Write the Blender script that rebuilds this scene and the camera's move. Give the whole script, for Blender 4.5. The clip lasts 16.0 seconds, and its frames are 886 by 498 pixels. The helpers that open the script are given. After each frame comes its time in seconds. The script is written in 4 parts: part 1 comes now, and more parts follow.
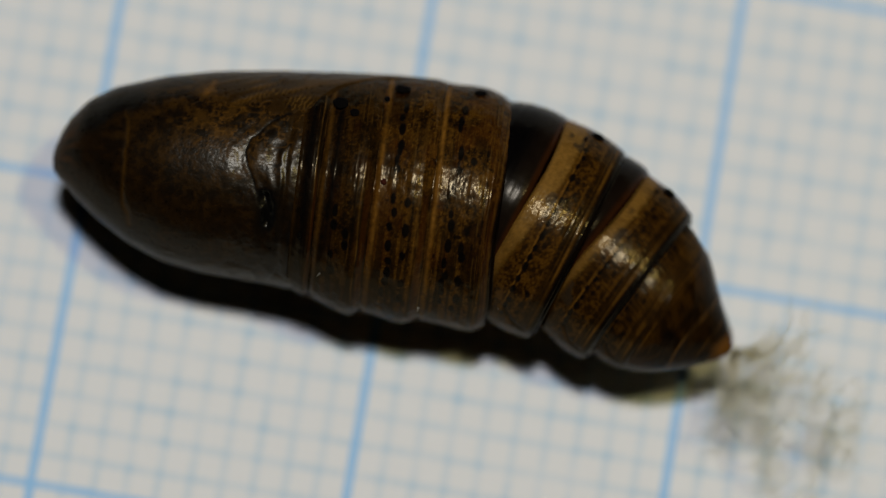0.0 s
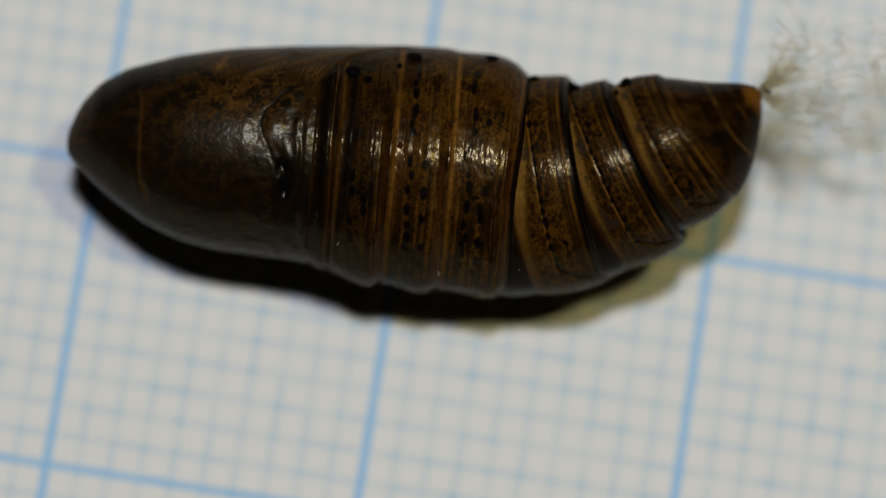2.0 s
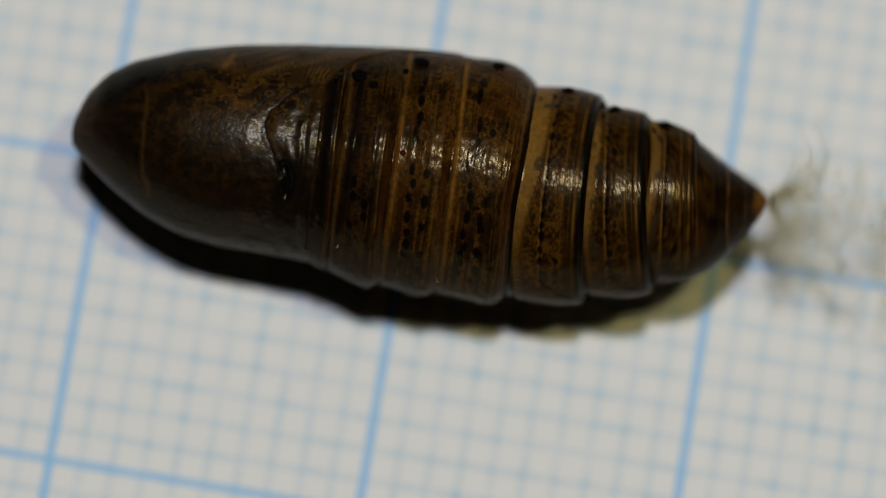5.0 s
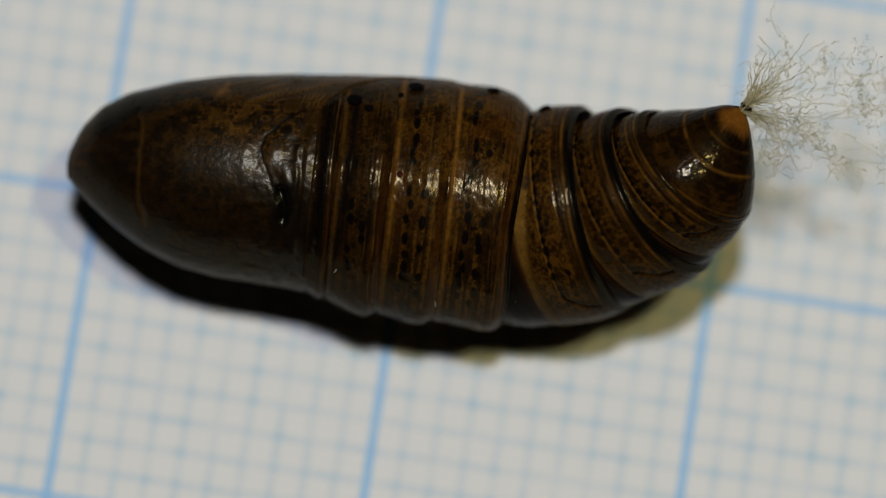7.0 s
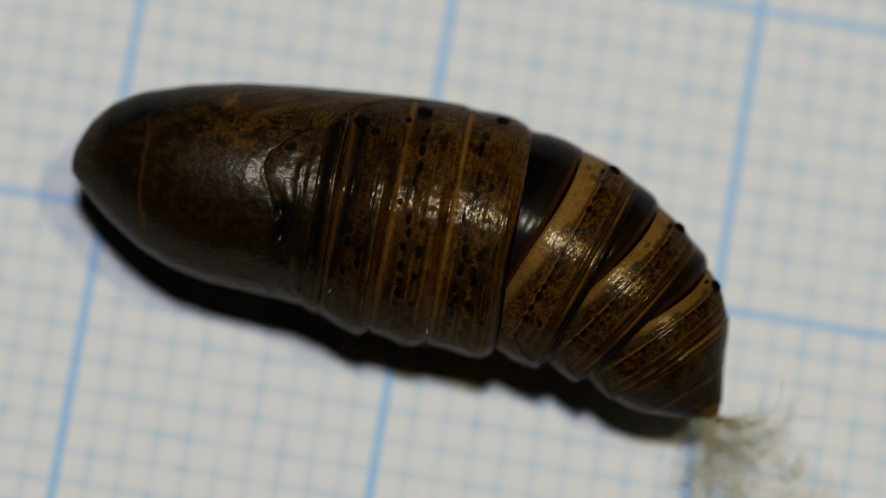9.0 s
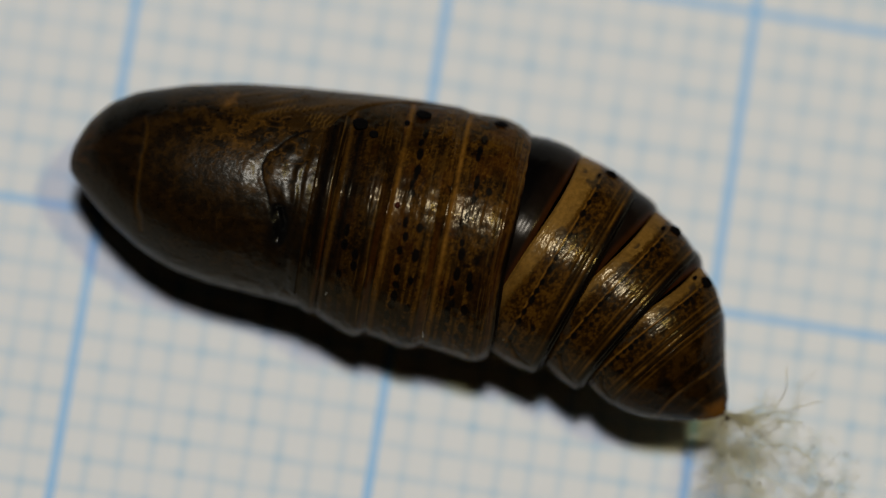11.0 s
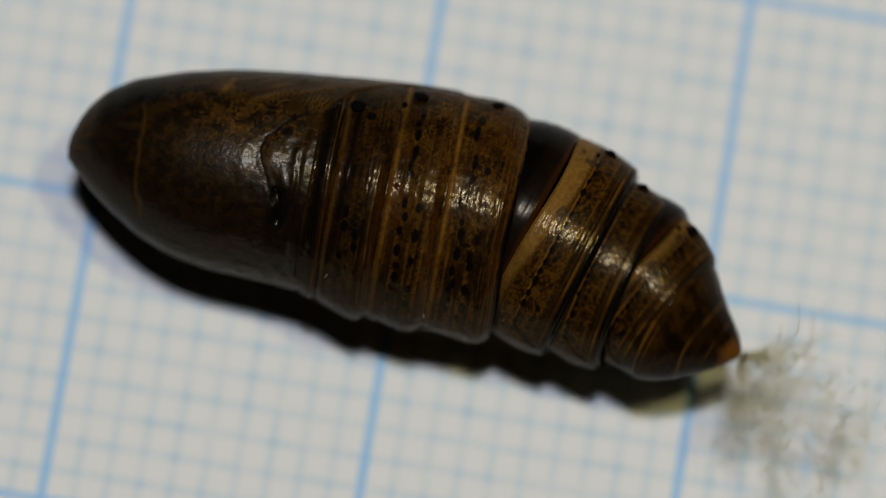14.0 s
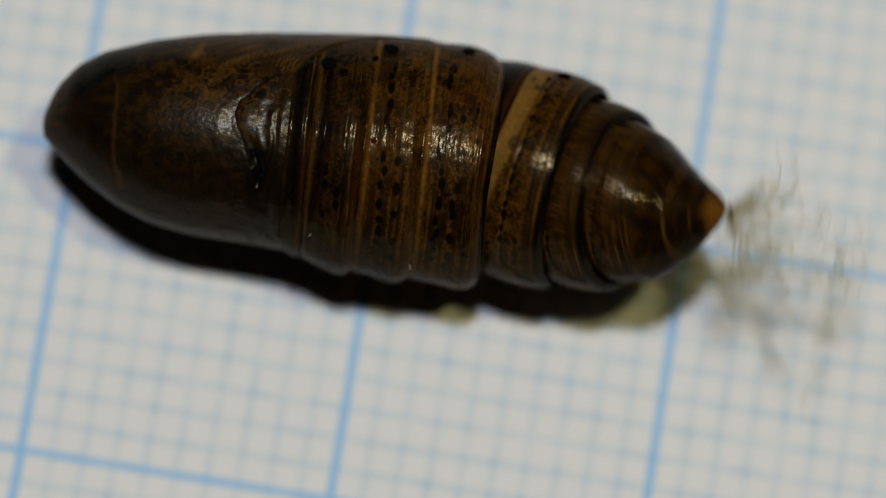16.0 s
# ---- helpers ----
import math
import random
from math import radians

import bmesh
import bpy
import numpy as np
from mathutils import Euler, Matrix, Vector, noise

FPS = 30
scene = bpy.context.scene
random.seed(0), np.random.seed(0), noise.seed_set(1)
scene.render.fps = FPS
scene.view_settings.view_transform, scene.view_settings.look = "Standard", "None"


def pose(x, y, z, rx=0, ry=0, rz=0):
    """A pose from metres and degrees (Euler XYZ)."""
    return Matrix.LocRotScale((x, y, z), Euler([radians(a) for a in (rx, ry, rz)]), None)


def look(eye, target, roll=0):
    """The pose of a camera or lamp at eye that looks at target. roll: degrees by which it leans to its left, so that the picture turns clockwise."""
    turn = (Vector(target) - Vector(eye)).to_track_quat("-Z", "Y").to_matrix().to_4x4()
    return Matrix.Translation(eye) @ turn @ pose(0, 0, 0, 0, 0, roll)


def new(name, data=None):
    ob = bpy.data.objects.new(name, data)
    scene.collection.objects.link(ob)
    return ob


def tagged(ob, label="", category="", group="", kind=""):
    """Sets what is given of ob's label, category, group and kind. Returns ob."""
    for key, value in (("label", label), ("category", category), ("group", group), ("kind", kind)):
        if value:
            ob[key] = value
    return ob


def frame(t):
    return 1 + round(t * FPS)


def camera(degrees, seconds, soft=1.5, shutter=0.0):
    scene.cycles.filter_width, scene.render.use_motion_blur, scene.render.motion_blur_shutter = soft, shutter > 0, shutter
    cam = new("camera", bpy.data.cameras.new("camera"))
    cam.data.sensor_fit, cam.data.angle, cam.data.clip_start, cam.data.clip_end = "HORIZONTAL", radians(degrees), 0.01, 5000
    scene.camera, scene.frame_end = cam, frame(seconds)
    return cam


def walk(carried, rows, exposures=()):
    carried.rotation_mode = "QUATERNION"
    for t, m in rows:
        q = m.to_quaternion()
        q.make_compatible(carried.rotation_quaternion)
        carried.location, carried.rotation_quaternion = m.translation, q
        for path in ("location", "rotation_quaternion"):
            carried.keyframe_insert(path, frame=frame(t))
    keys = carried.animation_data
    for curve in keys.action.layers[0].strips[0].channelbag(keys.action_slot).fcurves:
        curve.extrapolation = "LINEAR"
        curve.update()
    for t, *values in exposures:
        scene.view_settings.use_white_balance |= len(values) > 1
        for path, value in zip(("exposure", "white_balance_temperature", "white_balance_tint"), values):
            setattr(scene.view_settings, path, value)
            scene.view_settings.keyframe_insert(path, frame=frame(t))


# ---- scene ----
MM = 0.001

# ---- camera and its path ----
TILT = (10.26, -1.60)
CAMERA_ROWS = [  # seconds, x, y, z in millimetres, turn in degrees
    (0.0, 12.049, -24.795, 133.92, 9.57),
    (0.5, 11.855, -24.519, 133.92, 8.99),
    (1.0, 11.787, -25.019, 133.92, 9.52),
    (1.5, 11.767, -25.387, 133.92, 9.65),
    (2.0, 11.466, -25.630, 133.92, 8.83),
    (2.5, 11.707, -26.322, 133.92, 9.57),
    (3.0, 11.333, -25.931, 133.92, 9.01),
    (5.5, 11.551, -25.550, 133.92, 9.37),
    (6.0, 11.246, -24.672, 133.92, 8.68),
    (6.5, 11.445, -24.681, 133.92, 9.26),
    (7.0, 11.235, -24.680, 133.92, 8.63),
    (7.5, 11.342, -24.725, 133.92, 9.28),
    (8.0, 11.187, -24.289, 133.92, 9.15),
    (8.5, 11.234, -23.982, 133.92, 9.48),
    (9.0, 11.271, -24.084, 133.92, 9.34),
    (11.5, 11.244, -23.945, 133.92, 9.01),
    (12.0, 11.618, -23.993, 133.92, 9.21),
    (12.5, 11.418, -24.266, 133.92, 9.21),
    (13.0, 11.343, -24.090, 133.92, 9.03),
    (13.5, 11.422, -24.509, 133.92, 9.15),
    (14.0, 11.561, -24.424, 133.92, 9.24),
    (14.5, 11.605, -24.624, 133.92, 9.37),
    (15.0, 12.010, -25.452, 133.92, 9.28),
    (15.5, 12.337, -25.725, 133.92, 9.00),
    (16.0, 12.400, -25.914, 133.92, 9.04),
]
cam = camera(12.0, 16.0, soft=1.3, shutter=0.5)
cam.data.dof.use_dof = True
cam.data.dof.focus_distance = 129.5 * MM
cam.data.dof.aperture_fstop = 21.0
walk(cam, [(t, pose(x * MM, y * MM, z * MM, TILT[0], TILT[1], rz)) for t, x, y, z, rz in CAMERA_ROWS])

# ---- light ----
world = bpy.data.worlds.new("room_light")
scene.world = world
world.use_nodes = True
world.node_tree.nodes["Background"].inputs[0].default_value = (1.0, 0.9, 0.72, 1)
world.node_tree.nodes["Background"].inputs[1].default_value = 0.001


def lamp(name, place, watts, size, colour):
    data = bpy.data.lights.new(name, "AREA")
    data.shape, data.size, data.energy, data.color = "DISK", size * MM, watts, colour
    ob = new(name, data)
    ob.matrix_world = look([c * MM for c in place], (0.012, 0.0, 0.002))
    return tagged(ob, kind="structure")


lamp("white_lamp", (2, 40, 300), 0.512, 24, (0.91, 0.95, 1.10))
lamp("warm_lamp", (92, 40, 297), 0.195, 24, (1.02, 0.90, 0.41))


# ---- materials ----
def material(name):
    m = bpy.data.materials.new(name)
    m.use_nodes = True
    nt = m.node_tree
    return m, nt, nt.nodes["Principled BSDF"]


def node(nt, kind, **values):
    n = nt.nodes.new(kind)
    for key, value in values.items():
        n.inputs[key.replace("_", " ")].default_value = value
    return n


def maths(nt, op, a, b=None, c=None, clamp=False):
    n = nt.nodes.new("ShaderNodeMath")
    n.operation, n.use_clamp = op, clamp
    for i, v in enumerate((a, b, c)):
        if v is None:
            continue
        if isinstance(v, (int, float)):
            n.inputs[i].default_value = v
        else:
            nt.links.new(v, n.inputs[i])
    return n.outputs[0]


def mixed(nt, factor, a, b, blend="MIX"):
    n = nt.nodes.new("ShaderNodeMix")
    n.data_type, n.blend_type = "RGBA", blend
    for socket, v in ((n.inputs[0], factor), (n.inputs[6], a), (n.inputs[7], b)):
        if isinstance(v, (int, float)):
            socket.default_value = v
        elif isinstance(v, tuple):
            socket.default_value = (*v, 1)
        else:
            nt.links.new(v, socket)
    return n.outputs[2]


def paper_material():
    m, nt, bsdf = material("graph_paper_print")
    at = nt.nodes.new("ShaderNodeTexCoord").outputs["Object"]
    split = nt.nodes.new("ShaderNodeSeparateXYZ")
    # a slight waver, as of a printed line on soft paper
    waver = node(nt, "ShaderNodeTexNoise", Scale=700.0, Detail=2.0)
    nt.links.new(at, waver.inputs["Vector"])
    nt.links.new(at, split.inputs[0])
    patch = node(nt, "ShaderNodeTexNoise", Scale=900.0, Detail=4.0)
    nt.links.new(at, patch.inputs["Vector"])
    fine, bold = [], []
    for axis in (0, 1):
        mm = maths(nt, "MULTIPLY", split.outputs[axis], 1000.0)
        mm = maths(nt, "ADD", mm, maths(nt, "MULTIPLY", maths(nt, "SUBTRACT", waver.outputs[0], 0.5), 0.06))
        near = maths(nt, "PINGPONG", mm, 0.5)
        fine.append(maths(nt, "MULTIPLY", maths(nt, "SUBTRACT", 0.19, near), 9.0, clamp=True))
        near = maths(nt, "PINGPONG", mm, 5.0)
        bold.append(maths(nt, "MULTIPLY", maths(nt, "SUBTRACT", 0.19, near), 14.0, clamp=True))
    both = maths(nt, "ADD", maths(nt, "MULTIPLY", fine[0], 0.40), maths(nt, "MULTIPLY", fine[1], 0.44), clamp=True)
    both = maths(nt, "MULTIPLY", both, maths(nt, "MULTIPLY_ADD", patch.outputs[0], 2.2, -0.35))
    thick = maths(nt, "ADD", maths(nt, "MULTIPLY", bold[0], 0.9), maths(nt, "MULTIPLY", bold[1], 0.72), clamp=True)
    thick = maths(nt, "MULTIPLY", thick, maths(nt, "MULTIPLY_ADD", patch.outputs[0], 0.4, 0.75), clamp=True)
    fibre = node(nt, "ShaderNodeTexNoise", Scale=2600.0, Detail=5.0, Roughness=0.65)
    nt.links.new(at, fibre.inputs["Vector"])
    cloud = node(nt, "ShaderNodeTexNoise", Scale=160.0, Detail=2.0)
    nt.links.new(at, cloud.inputs["Vector"])
    sheet = mixed(nt, maths(nt, "MULTIPLY", fibre.outputs[0], 0.6), (0.785, 0.775, 0.735), (0.695, 0.68, 0.635))
    sheet = mixed(nt, maths(nt, "MULTIPLY", cloud.outputs[0], 0.35), sheet, (0.74, 0.73, 0.70))
    blotch = node(nt, "ShaderNodeTexNoise", Scale=2100.0, Detail=1.0)
    nt.links.new(at, blotch.inputs["Vector"])
    sheet = mixed(nt, maths(nt, "MULTIPLY", maths(nt, "SUBTRACT", blotch.outputs[0], 0.45, clamp=True), 0.9), sheet, (0.755, 0.73, 0.70))
    ink = mixed(nt, both, sheet, (0.42, 0.57, 0.66))
    ink = mixed(nt, thick, ink, (0.29, 0.53, 0.78))
    nt.links.new(ink, bsdf.inputs["Base Color"])
    bsdf.inputs["Roughness"].default_value = 0.75
    bump = node(nt, "ShaderNodeBump", Strength=0.25, Distance=0.00003)
    nt.links.new(fibre.outputs[0], bump.inputs["Height"])
    nt.links.new(bump.outputs[0], bsdf.inputs["Normal"])
    return m


def cuticle_material(name, rough, grain, pits, depth, stretch=1.0, shine=0.010, tint=(1.0, 0.80, 0.46), film_gloss=0.03, spread=0.22):
    """Horny brown shell: the pigment of each mesh, finely mottled, with small pits and a waxy gloss."""
    m, nt, bsdf = material(name)
    at = nt.nodes.new("ShaderNodeTexCoord").outputs["Object"]
    pigment = nt.nodes.new("ShaderNodeAttribute")
    pigment.attribute_name = "pigment"
    speck = node(nt, "ShaderNodeTexNoise", Scale=grain, Detail=2.0, Roughness=0.6)
    nt.links.new(at, speck.inputs["Vector"])
    tone = maths(nt, "MULTIPLY_ADD", speck.outputs[0], 0.8, 0.58)
    shade = nt.nodes.new("ShaderNodeCombineColor")
    for i in range(3):
        nt.links.new(tone, shade.inputs[i])
    nt.links.new(mixed(nt, 1.0, pigment.outputs["Color"], shade.outputs[0], "MULTIPLY"), bsdf.inputs["Base Color"])
    pit = node(nt, "ShaderNodeTexNoise", Scale=pits, Detail=1.0, Roughness=0.5)
    dimple = node(nt, "ShaderNodeTexNoise", Scale=pits * 2.4, Detail=1.0)
    nt.links.new(at, dimple.inputs["Vector"])
    fold = nt.nodes.new("ShaderNodeMapping")
    fold.inputs["Scale"].default_value = (stretch, 1.0 / stretch, 1.0 / stretch)
    nt.links.new(at, fold.inputs["Vector"])
    nt.links.new(fold.outputs[0], pit.inputs["Vector"])
    bump = node(nt, "ShaderNodeBump", Strength=1.0, Distance=depth * 1e-6)
    nt.links.new(maths(nt, "MULTIPLY_ADD", dimple.outputs[0], 0.14, pit.outputs[0]), bump.inputs["Height"])
    nt.links.new(bump.outputs[0], bsdf.inputs["Normal"])
    nt.links.new(maths(nt, "MULTIPLY_ADD", speck.outputs[0], 0.10, rough - 0.05), bsdf.inputs["Roughness"])
    bsdf.inputs["IOR"].default_value = 1.4
    bsdf.inputs["Specular IOR Level"].default_value = film_gloss
    # the waxy film glints, but is too uneven to mirror at a slant
    wax = node(nt, "ShaderNodeBsdfAnisotropic", Color=(*tint, 1))
    nt.links.new(maths(nt, "MULTIPLY_ADD", speck.outputs[0], 0.10, rough - 0.05), wax.inputs["Roughness"])
    nt.links.new(bump.outputs[0], wax.inputs["Normal"])
    film = nt.nodes.new("ShaderNodeMixShader")
    film.inputs[0].default_value = shine
    nt.links.new(bsdf.outputs[0], film.inputs[1])
    nt.links.new(wax.outputs[0], film.inputs[2])
    # a faint bloom that spreads the lamps' sheen
    bloom = node(nt, "ShaderNodeBsdfAnisotropic", Color=(0.95, 0.80, 0.50, 1), Roughness=0.44)
    haze = nt.nodes.new("ShaderNodeMixShader")
    haze.inputs[0].default_value = shine * spread
    nt.links.new(film.outputs[0], haze.inputs[1])
    nt.links.new(bloom.outputs[0], haze.inputs[2])
    nt.links.new(haze.outputs[0], nt.nodes["Material Output"].inputs["Surface"])
    return m


def silk_material(name, colour):
    """Fine threads that scatter light on both sides."""
    m, nt, bsdf = material(name)
    at = nt.nodes.new("ShaderNodeTexCoord").outputs["Object"]
    n = node(nt, "ShaderNodeTexNoise", Scale=900.0, Detail=2.0)
    nt.links.new(at, n.inputs["Vector"])
    tint = mixed(nt, n.outputs[0], colour, tuple(c * 0.8 for c in colour))
    nt.links.new(tint, bsdf.inputs["Base Color"])
    bsdf.inputs["Roughness"].default_value = 0.35
    thin = nt.nodes.new("ShaderNodeBsdfTranslucent")
    nt.links.new(tint, thin.inputs["Color"])
    both = nt.nodes.new("ShaderNodeMixShader")
    both.inputs[0].default_value = 0.7
    nt.links.new(bsdf.outputs[0], both.inputs[1])
    nt.links.new(thin.outputs[0], both.inputs[2])
    nt.links.new(both.outputs[0], nt.nodes["Material Output"].inputs["Surface"])
    return m


PAPER = paper_material()
SHELL = cuticle_material("brown_cuticle", 0.185, 8000.0, 8200.0, 12.0, 1.7, 0.0120, (1.0, 0.76, 0.38), 0.015)
SMOOTH = cuticle_material("smooth_cuticle", 0.29, 6500.0, 6500.0, 14.0, 1.0, 0.0125, (1.0, 0.92, 0.70), 0.03, 0.45)
GLOSS = cuticle_material("polished_cuticle", 0.12, 6500.0, 6000.0, 9.0, 1.0, 0.0065)
SKIN = cuticle_material("dark_membrane", 0.20, 2500.0, 3000.0, 6.0, 1.0, 0.0035)
BLACK = cuticle_material("black_chitin", 0.8, 3000.0, 4000.0, 8.0, 1.0, 0.0008)
SILK = silk_material("pale_silk", (0.95, 0.92, 0.78))
GUM = silk_material("ochre_silk", (0.86, 0.80, 0.56))
DESK, _nt, _bsdf = material("desk_laminate")
_n = node(_nt, "ShaderNodeTexNoise", Scale=60.0, Detail=5.0)
_nt.links.new(mixed(_nt, _n.outputs[0], (0.30, 0.24, 0.17), (0.22, 0.17, 0.11)), _bsdf.inputs["Base Color"])

PLASTER, _nt, _bsdf = material("wall_plaster")
_n = node(_nt, "ShaderNodeTexNoise", Scale=9.0, Detail=6.0)
_nt.links.new(mixed(_nt, _n.outputs[0], (0.62, 0.58, 0.50), (0.52, 0.49, 0.42)), _bsdf.inputs["Base Color"])


# ---- mesh helpers ----
def part(name, data, mat, parent=None, label=""):
    data.materials.clear()
    data.materials.append(mat)
    ob = new(name, data)
    if parent is not None:
        ob.parent = parent
    return tagged(ob, label)


def hashed(i, j, k, seed):
    n = (i * 374761393 + j * 668265263 + k * 2147483647 + seed * 144665) & 0xFFFFFFFF
    n = ((n ^ (n >> 13)) * 1274126177) & 0xFFFFFFFF
    return ((n ^ (n >> 16)) & 0xFFFF) / 65535.0


def grain(x, y, z, seed=0):
    """Smooth random field between 0 and 1 over three arrays."""
    i, j, k = (np.floor(a).astype(np.int64) for a in (x, y, z))
    f = [a - b for a, b in zip((x, y, z), (i, j, k))]
    u, v, w = (a * a * (3 - 2 * a) for a in f)
    total = 0
    for di in (0, 1):
        for dj in (0, 1):
            for dk in (0, 1):
                weight = (u if di else 1 - u) * (v if dj else 1 - v) * (w if dk else 1 - w)
                total = total + weight * hashed(i + di, j + dj, k + dk, seed)
    return total


def step(a, b, x):
    f = np.clip((x - a) / (b - a), 0, 1)
    return f * f * (3 - 2 * f)


def hump(x, middle, width):
    return np.exp(-((x - middle) / width) ** 2)


def blend(a, b, f):
    return a + (np.array(b) - a) * f[..., None]


def sheet_mesh(name, P, C=None, closed=True):
    """A mesh from a grid of points in millimetres; C: its pigment. closed: the second direction runs round."""
    n, m = P.shape[:2]
    idx = np.arange(n * m).reshape(n, m)
    nxt = np.roll(idx, -1, axis=1) if closed else None
    if closed:
        a, b, c, d = idx[:-1], idx[1:], nxt[1:], nxt[:-1]
    else:
        a, b, c, d = idx[:-1, :-1], idx[1:, :-1], idx[1:, 1:], idx[:-1, 1:]
    faces = np.stack([a, d, c, b], axis=-1).reshape(-1, 4)
    data = bpy.data.meshes.new(name)
    data.from_pydata((P.reshape(-1, 3) * MM).tolist(), [], faces.tolist())
    data.polygons.foreach_set("use_smooth", [True] * len(data.polygons))
    if C is not None:
        layer = data.color_attributes.new("pigment", "FLOAT_COLOR", "POINT")
        rgba = np.ones((n * m, 4))
        rgba[:, :3] = np.clip(C.reshape(-1, 3), 0, 1)
        layer.data.foreach_set("color", rgba.ravel())
    data.update()
    return data


def tubes(name, paths, radii, sides=4):
    """Fine threads along paths (millimetres), joined."""
    verts, faces = [], []
    for path, r in zip(paths, radii):
        base = len(verts)
        for i, p in enumerate(path):
            ahead = path[min(i + 1, len(path) - 1)] - path[max(i - 1, 0)]
            ahead = ahead / (np.linalg.norm(ahead) + 1e-9)
            side = np.cross(ahead, (0.31, 0.17, 0.93))
            side /= np.linalg.norm(side) + 1e-9
            up = np.cross(ahead, side)
            for k in range(sides):
                a = 2 * math.pi * k / sides
                verts.append((p + r * (side * math.cos(a) + up * math.sin(a))) * MM)
        for i in range(len(path) - 1):
            for k in range(sides):
                l = (k + 1) % sides
                q = base + i * sides
                faces.append((q + k, q + l, q + sides + l, q + sides + k))
    data = bpy.data.meshes.new(name)
    data.from_pydata([tuple(v) for v in verts], [], faces)
    data.polygons.foreach_set("use_smooth", [True] * len(data.polygons))
    return data


# ---- desk and paper ----
def slab(name, x0, x1, y0, y1, z0, z1):
    bm = bmesh.new()
    bmesh.ops.create_cube(bm, size=1.0)
    for v in bm.verts:
        v.co = (x1 if v.co.x > 0 else x0, y1 if v.co.y > 0 else y0, z1 if v.co.z > 0 else z0)
    data = bpy.data.meshes.new(name)
    bm.to_mesh(data)
    bm.free()
    return data


desk = bmesh.new()
for x0, x1, y0, y1, z0, z1 in ((-0.6, 0.6, -0.4, 0.4, -0.03, -0.0001), *((x, x + 0.05, y, y + 0.05, -0.75, -0.03) for x in (-0.57, 0.52) for y in (-0.37, 0.32))):
    desk.from_mesh(slab("desk_piece", x0, x1, y0, y1, z0, z1))
bmesh.ops.bevel(desk, geom=desk.edges[:], offset=0.002, segments=2, affect="EDGES")
desk_mesh = bpy.data.meshes.new("desk")
desk.to_mesh(desk_mesh)
desk.free()
tagged(part("desk", desk_mesh, DESK), "plain brown desk under the graph paper", "desk", kind="structure")
for name, box, mat in (("floor", (-2.0, 2.0, -1.7, 1.7, -0.85, -0.75), DESK), ("ceiling", (-2.0, 2.0, -1.7, 1.7, 1.75, 1.85), PLASTER),
                       ("wall_north", (-2.0, 2.0, 1.7, 1.8, -0.85, 1.85), PLASTER), ("wall_south", (-2.0, 2.0, -1.8, -1.7, -0.85, 1.85), PLASTER),
                       ("wall_east", (2.0, 2.1, -1.8, 1.8, -0.85, 1.85), PLASTER), ("wall_west", (-2.1, -2.0, -1.8, 1.8, -0.85, 1.85), PLASTER)):
    tagged(part(name, slab(name, *box), mat), kind="structure")
tagged(part("graph_paper", slab("graph_paper", -0.14, 0.15, -0.10, 0.11, -0.0001, 0.0), PAPER),
       "white millimetre graph paper printed with pale blue lines", "paper")

# ---- the pupa: shape of the fixed fore body (millimetres; x runs from head to tail, 0 at the first moving joint) ----
AXIS_HEIGHT = 3.7
LEAN = math.radians(10.3)
DARK, BROWN, AMBER, TAN, INK = (0.0028, 0.0016, 0.0007), (0.0065, 0.0028, 0.0006), (0.050, 0.0188, 0.0014), (0.178, 0.088, 0.0155), (0.0015, 0.0012, 0.0012)
OCHRE, HAZEL = (0.165, 0.070, 0.009), (0.050, 0.0215, 0.0024)
UPPER = ((-14.24, 0.0), (-14.19, 0.42), (-13.93, 1.2), (-13.32, 1.98), (-12.5, 2.5), (-10.94, 3.03), (-9.54, 3.34), (-7.42, 3.62), (-5.63, 3.76), (-3.85, 3.90), (-2.05, 3.96), (-1.1, 3.88), (-0.5, 3.70), (0.0, 3.46), (0.4, 3.24))
LOWER = ((-14.24, 0.0), (-14.15, -0.42), (-13.43, -1.08), (-12.63, -1.7), (-11.66, -2.3), (-10.5, -2.76), (-9.25, -2.98), (-8.0, -3.03), (-6.9, -3.1), (-6.2, -3.2), (-5.43, -3.5), (-4.5, -3.68), (-2.9, -3.74), (0.0, -3.72), (0.4, -3.66))


def profile(rows, x):
    a = np.array(rows)
    return np.interp(x, a[:, 0], a[:, 1])


def smooth_profile(rows, x):
    return sum(profile(rows, x + d) for d in (-0.16, -0.08, 0.0, 0.08, 0.16)) / 5


def fore(x, angle, swell=0.0):
    """A point of the fore body's surface; angle 0 looks up, +90 degrees to the side of the spiracles."""
    tipped = step(-14.24, -13.9, x)
    up = smooth_profile(UPPER, x) * tipped + profile(UPPER, x) * (1 - tipped)
    low = smooth_profile(LOWER, x) * tipped + profile(LOWER, x) * (1 - tipped)
    middle, half = (up + low) / 2, (up - low) / 2
    tall = half * 0.985
    r = 1 + swell / np.maximum(half, 0.3)
    return np.stack([x, middle + half * r * np.sin(angle), tall * r * np.cos(angle) + 0.02], axis=-1)


def seen_side(P):
    """Height over the flank, along which the markings lie."""
    return P[..., 1] * math.cos(LEAN) + P[..., 2] * math.sin(LEAN)


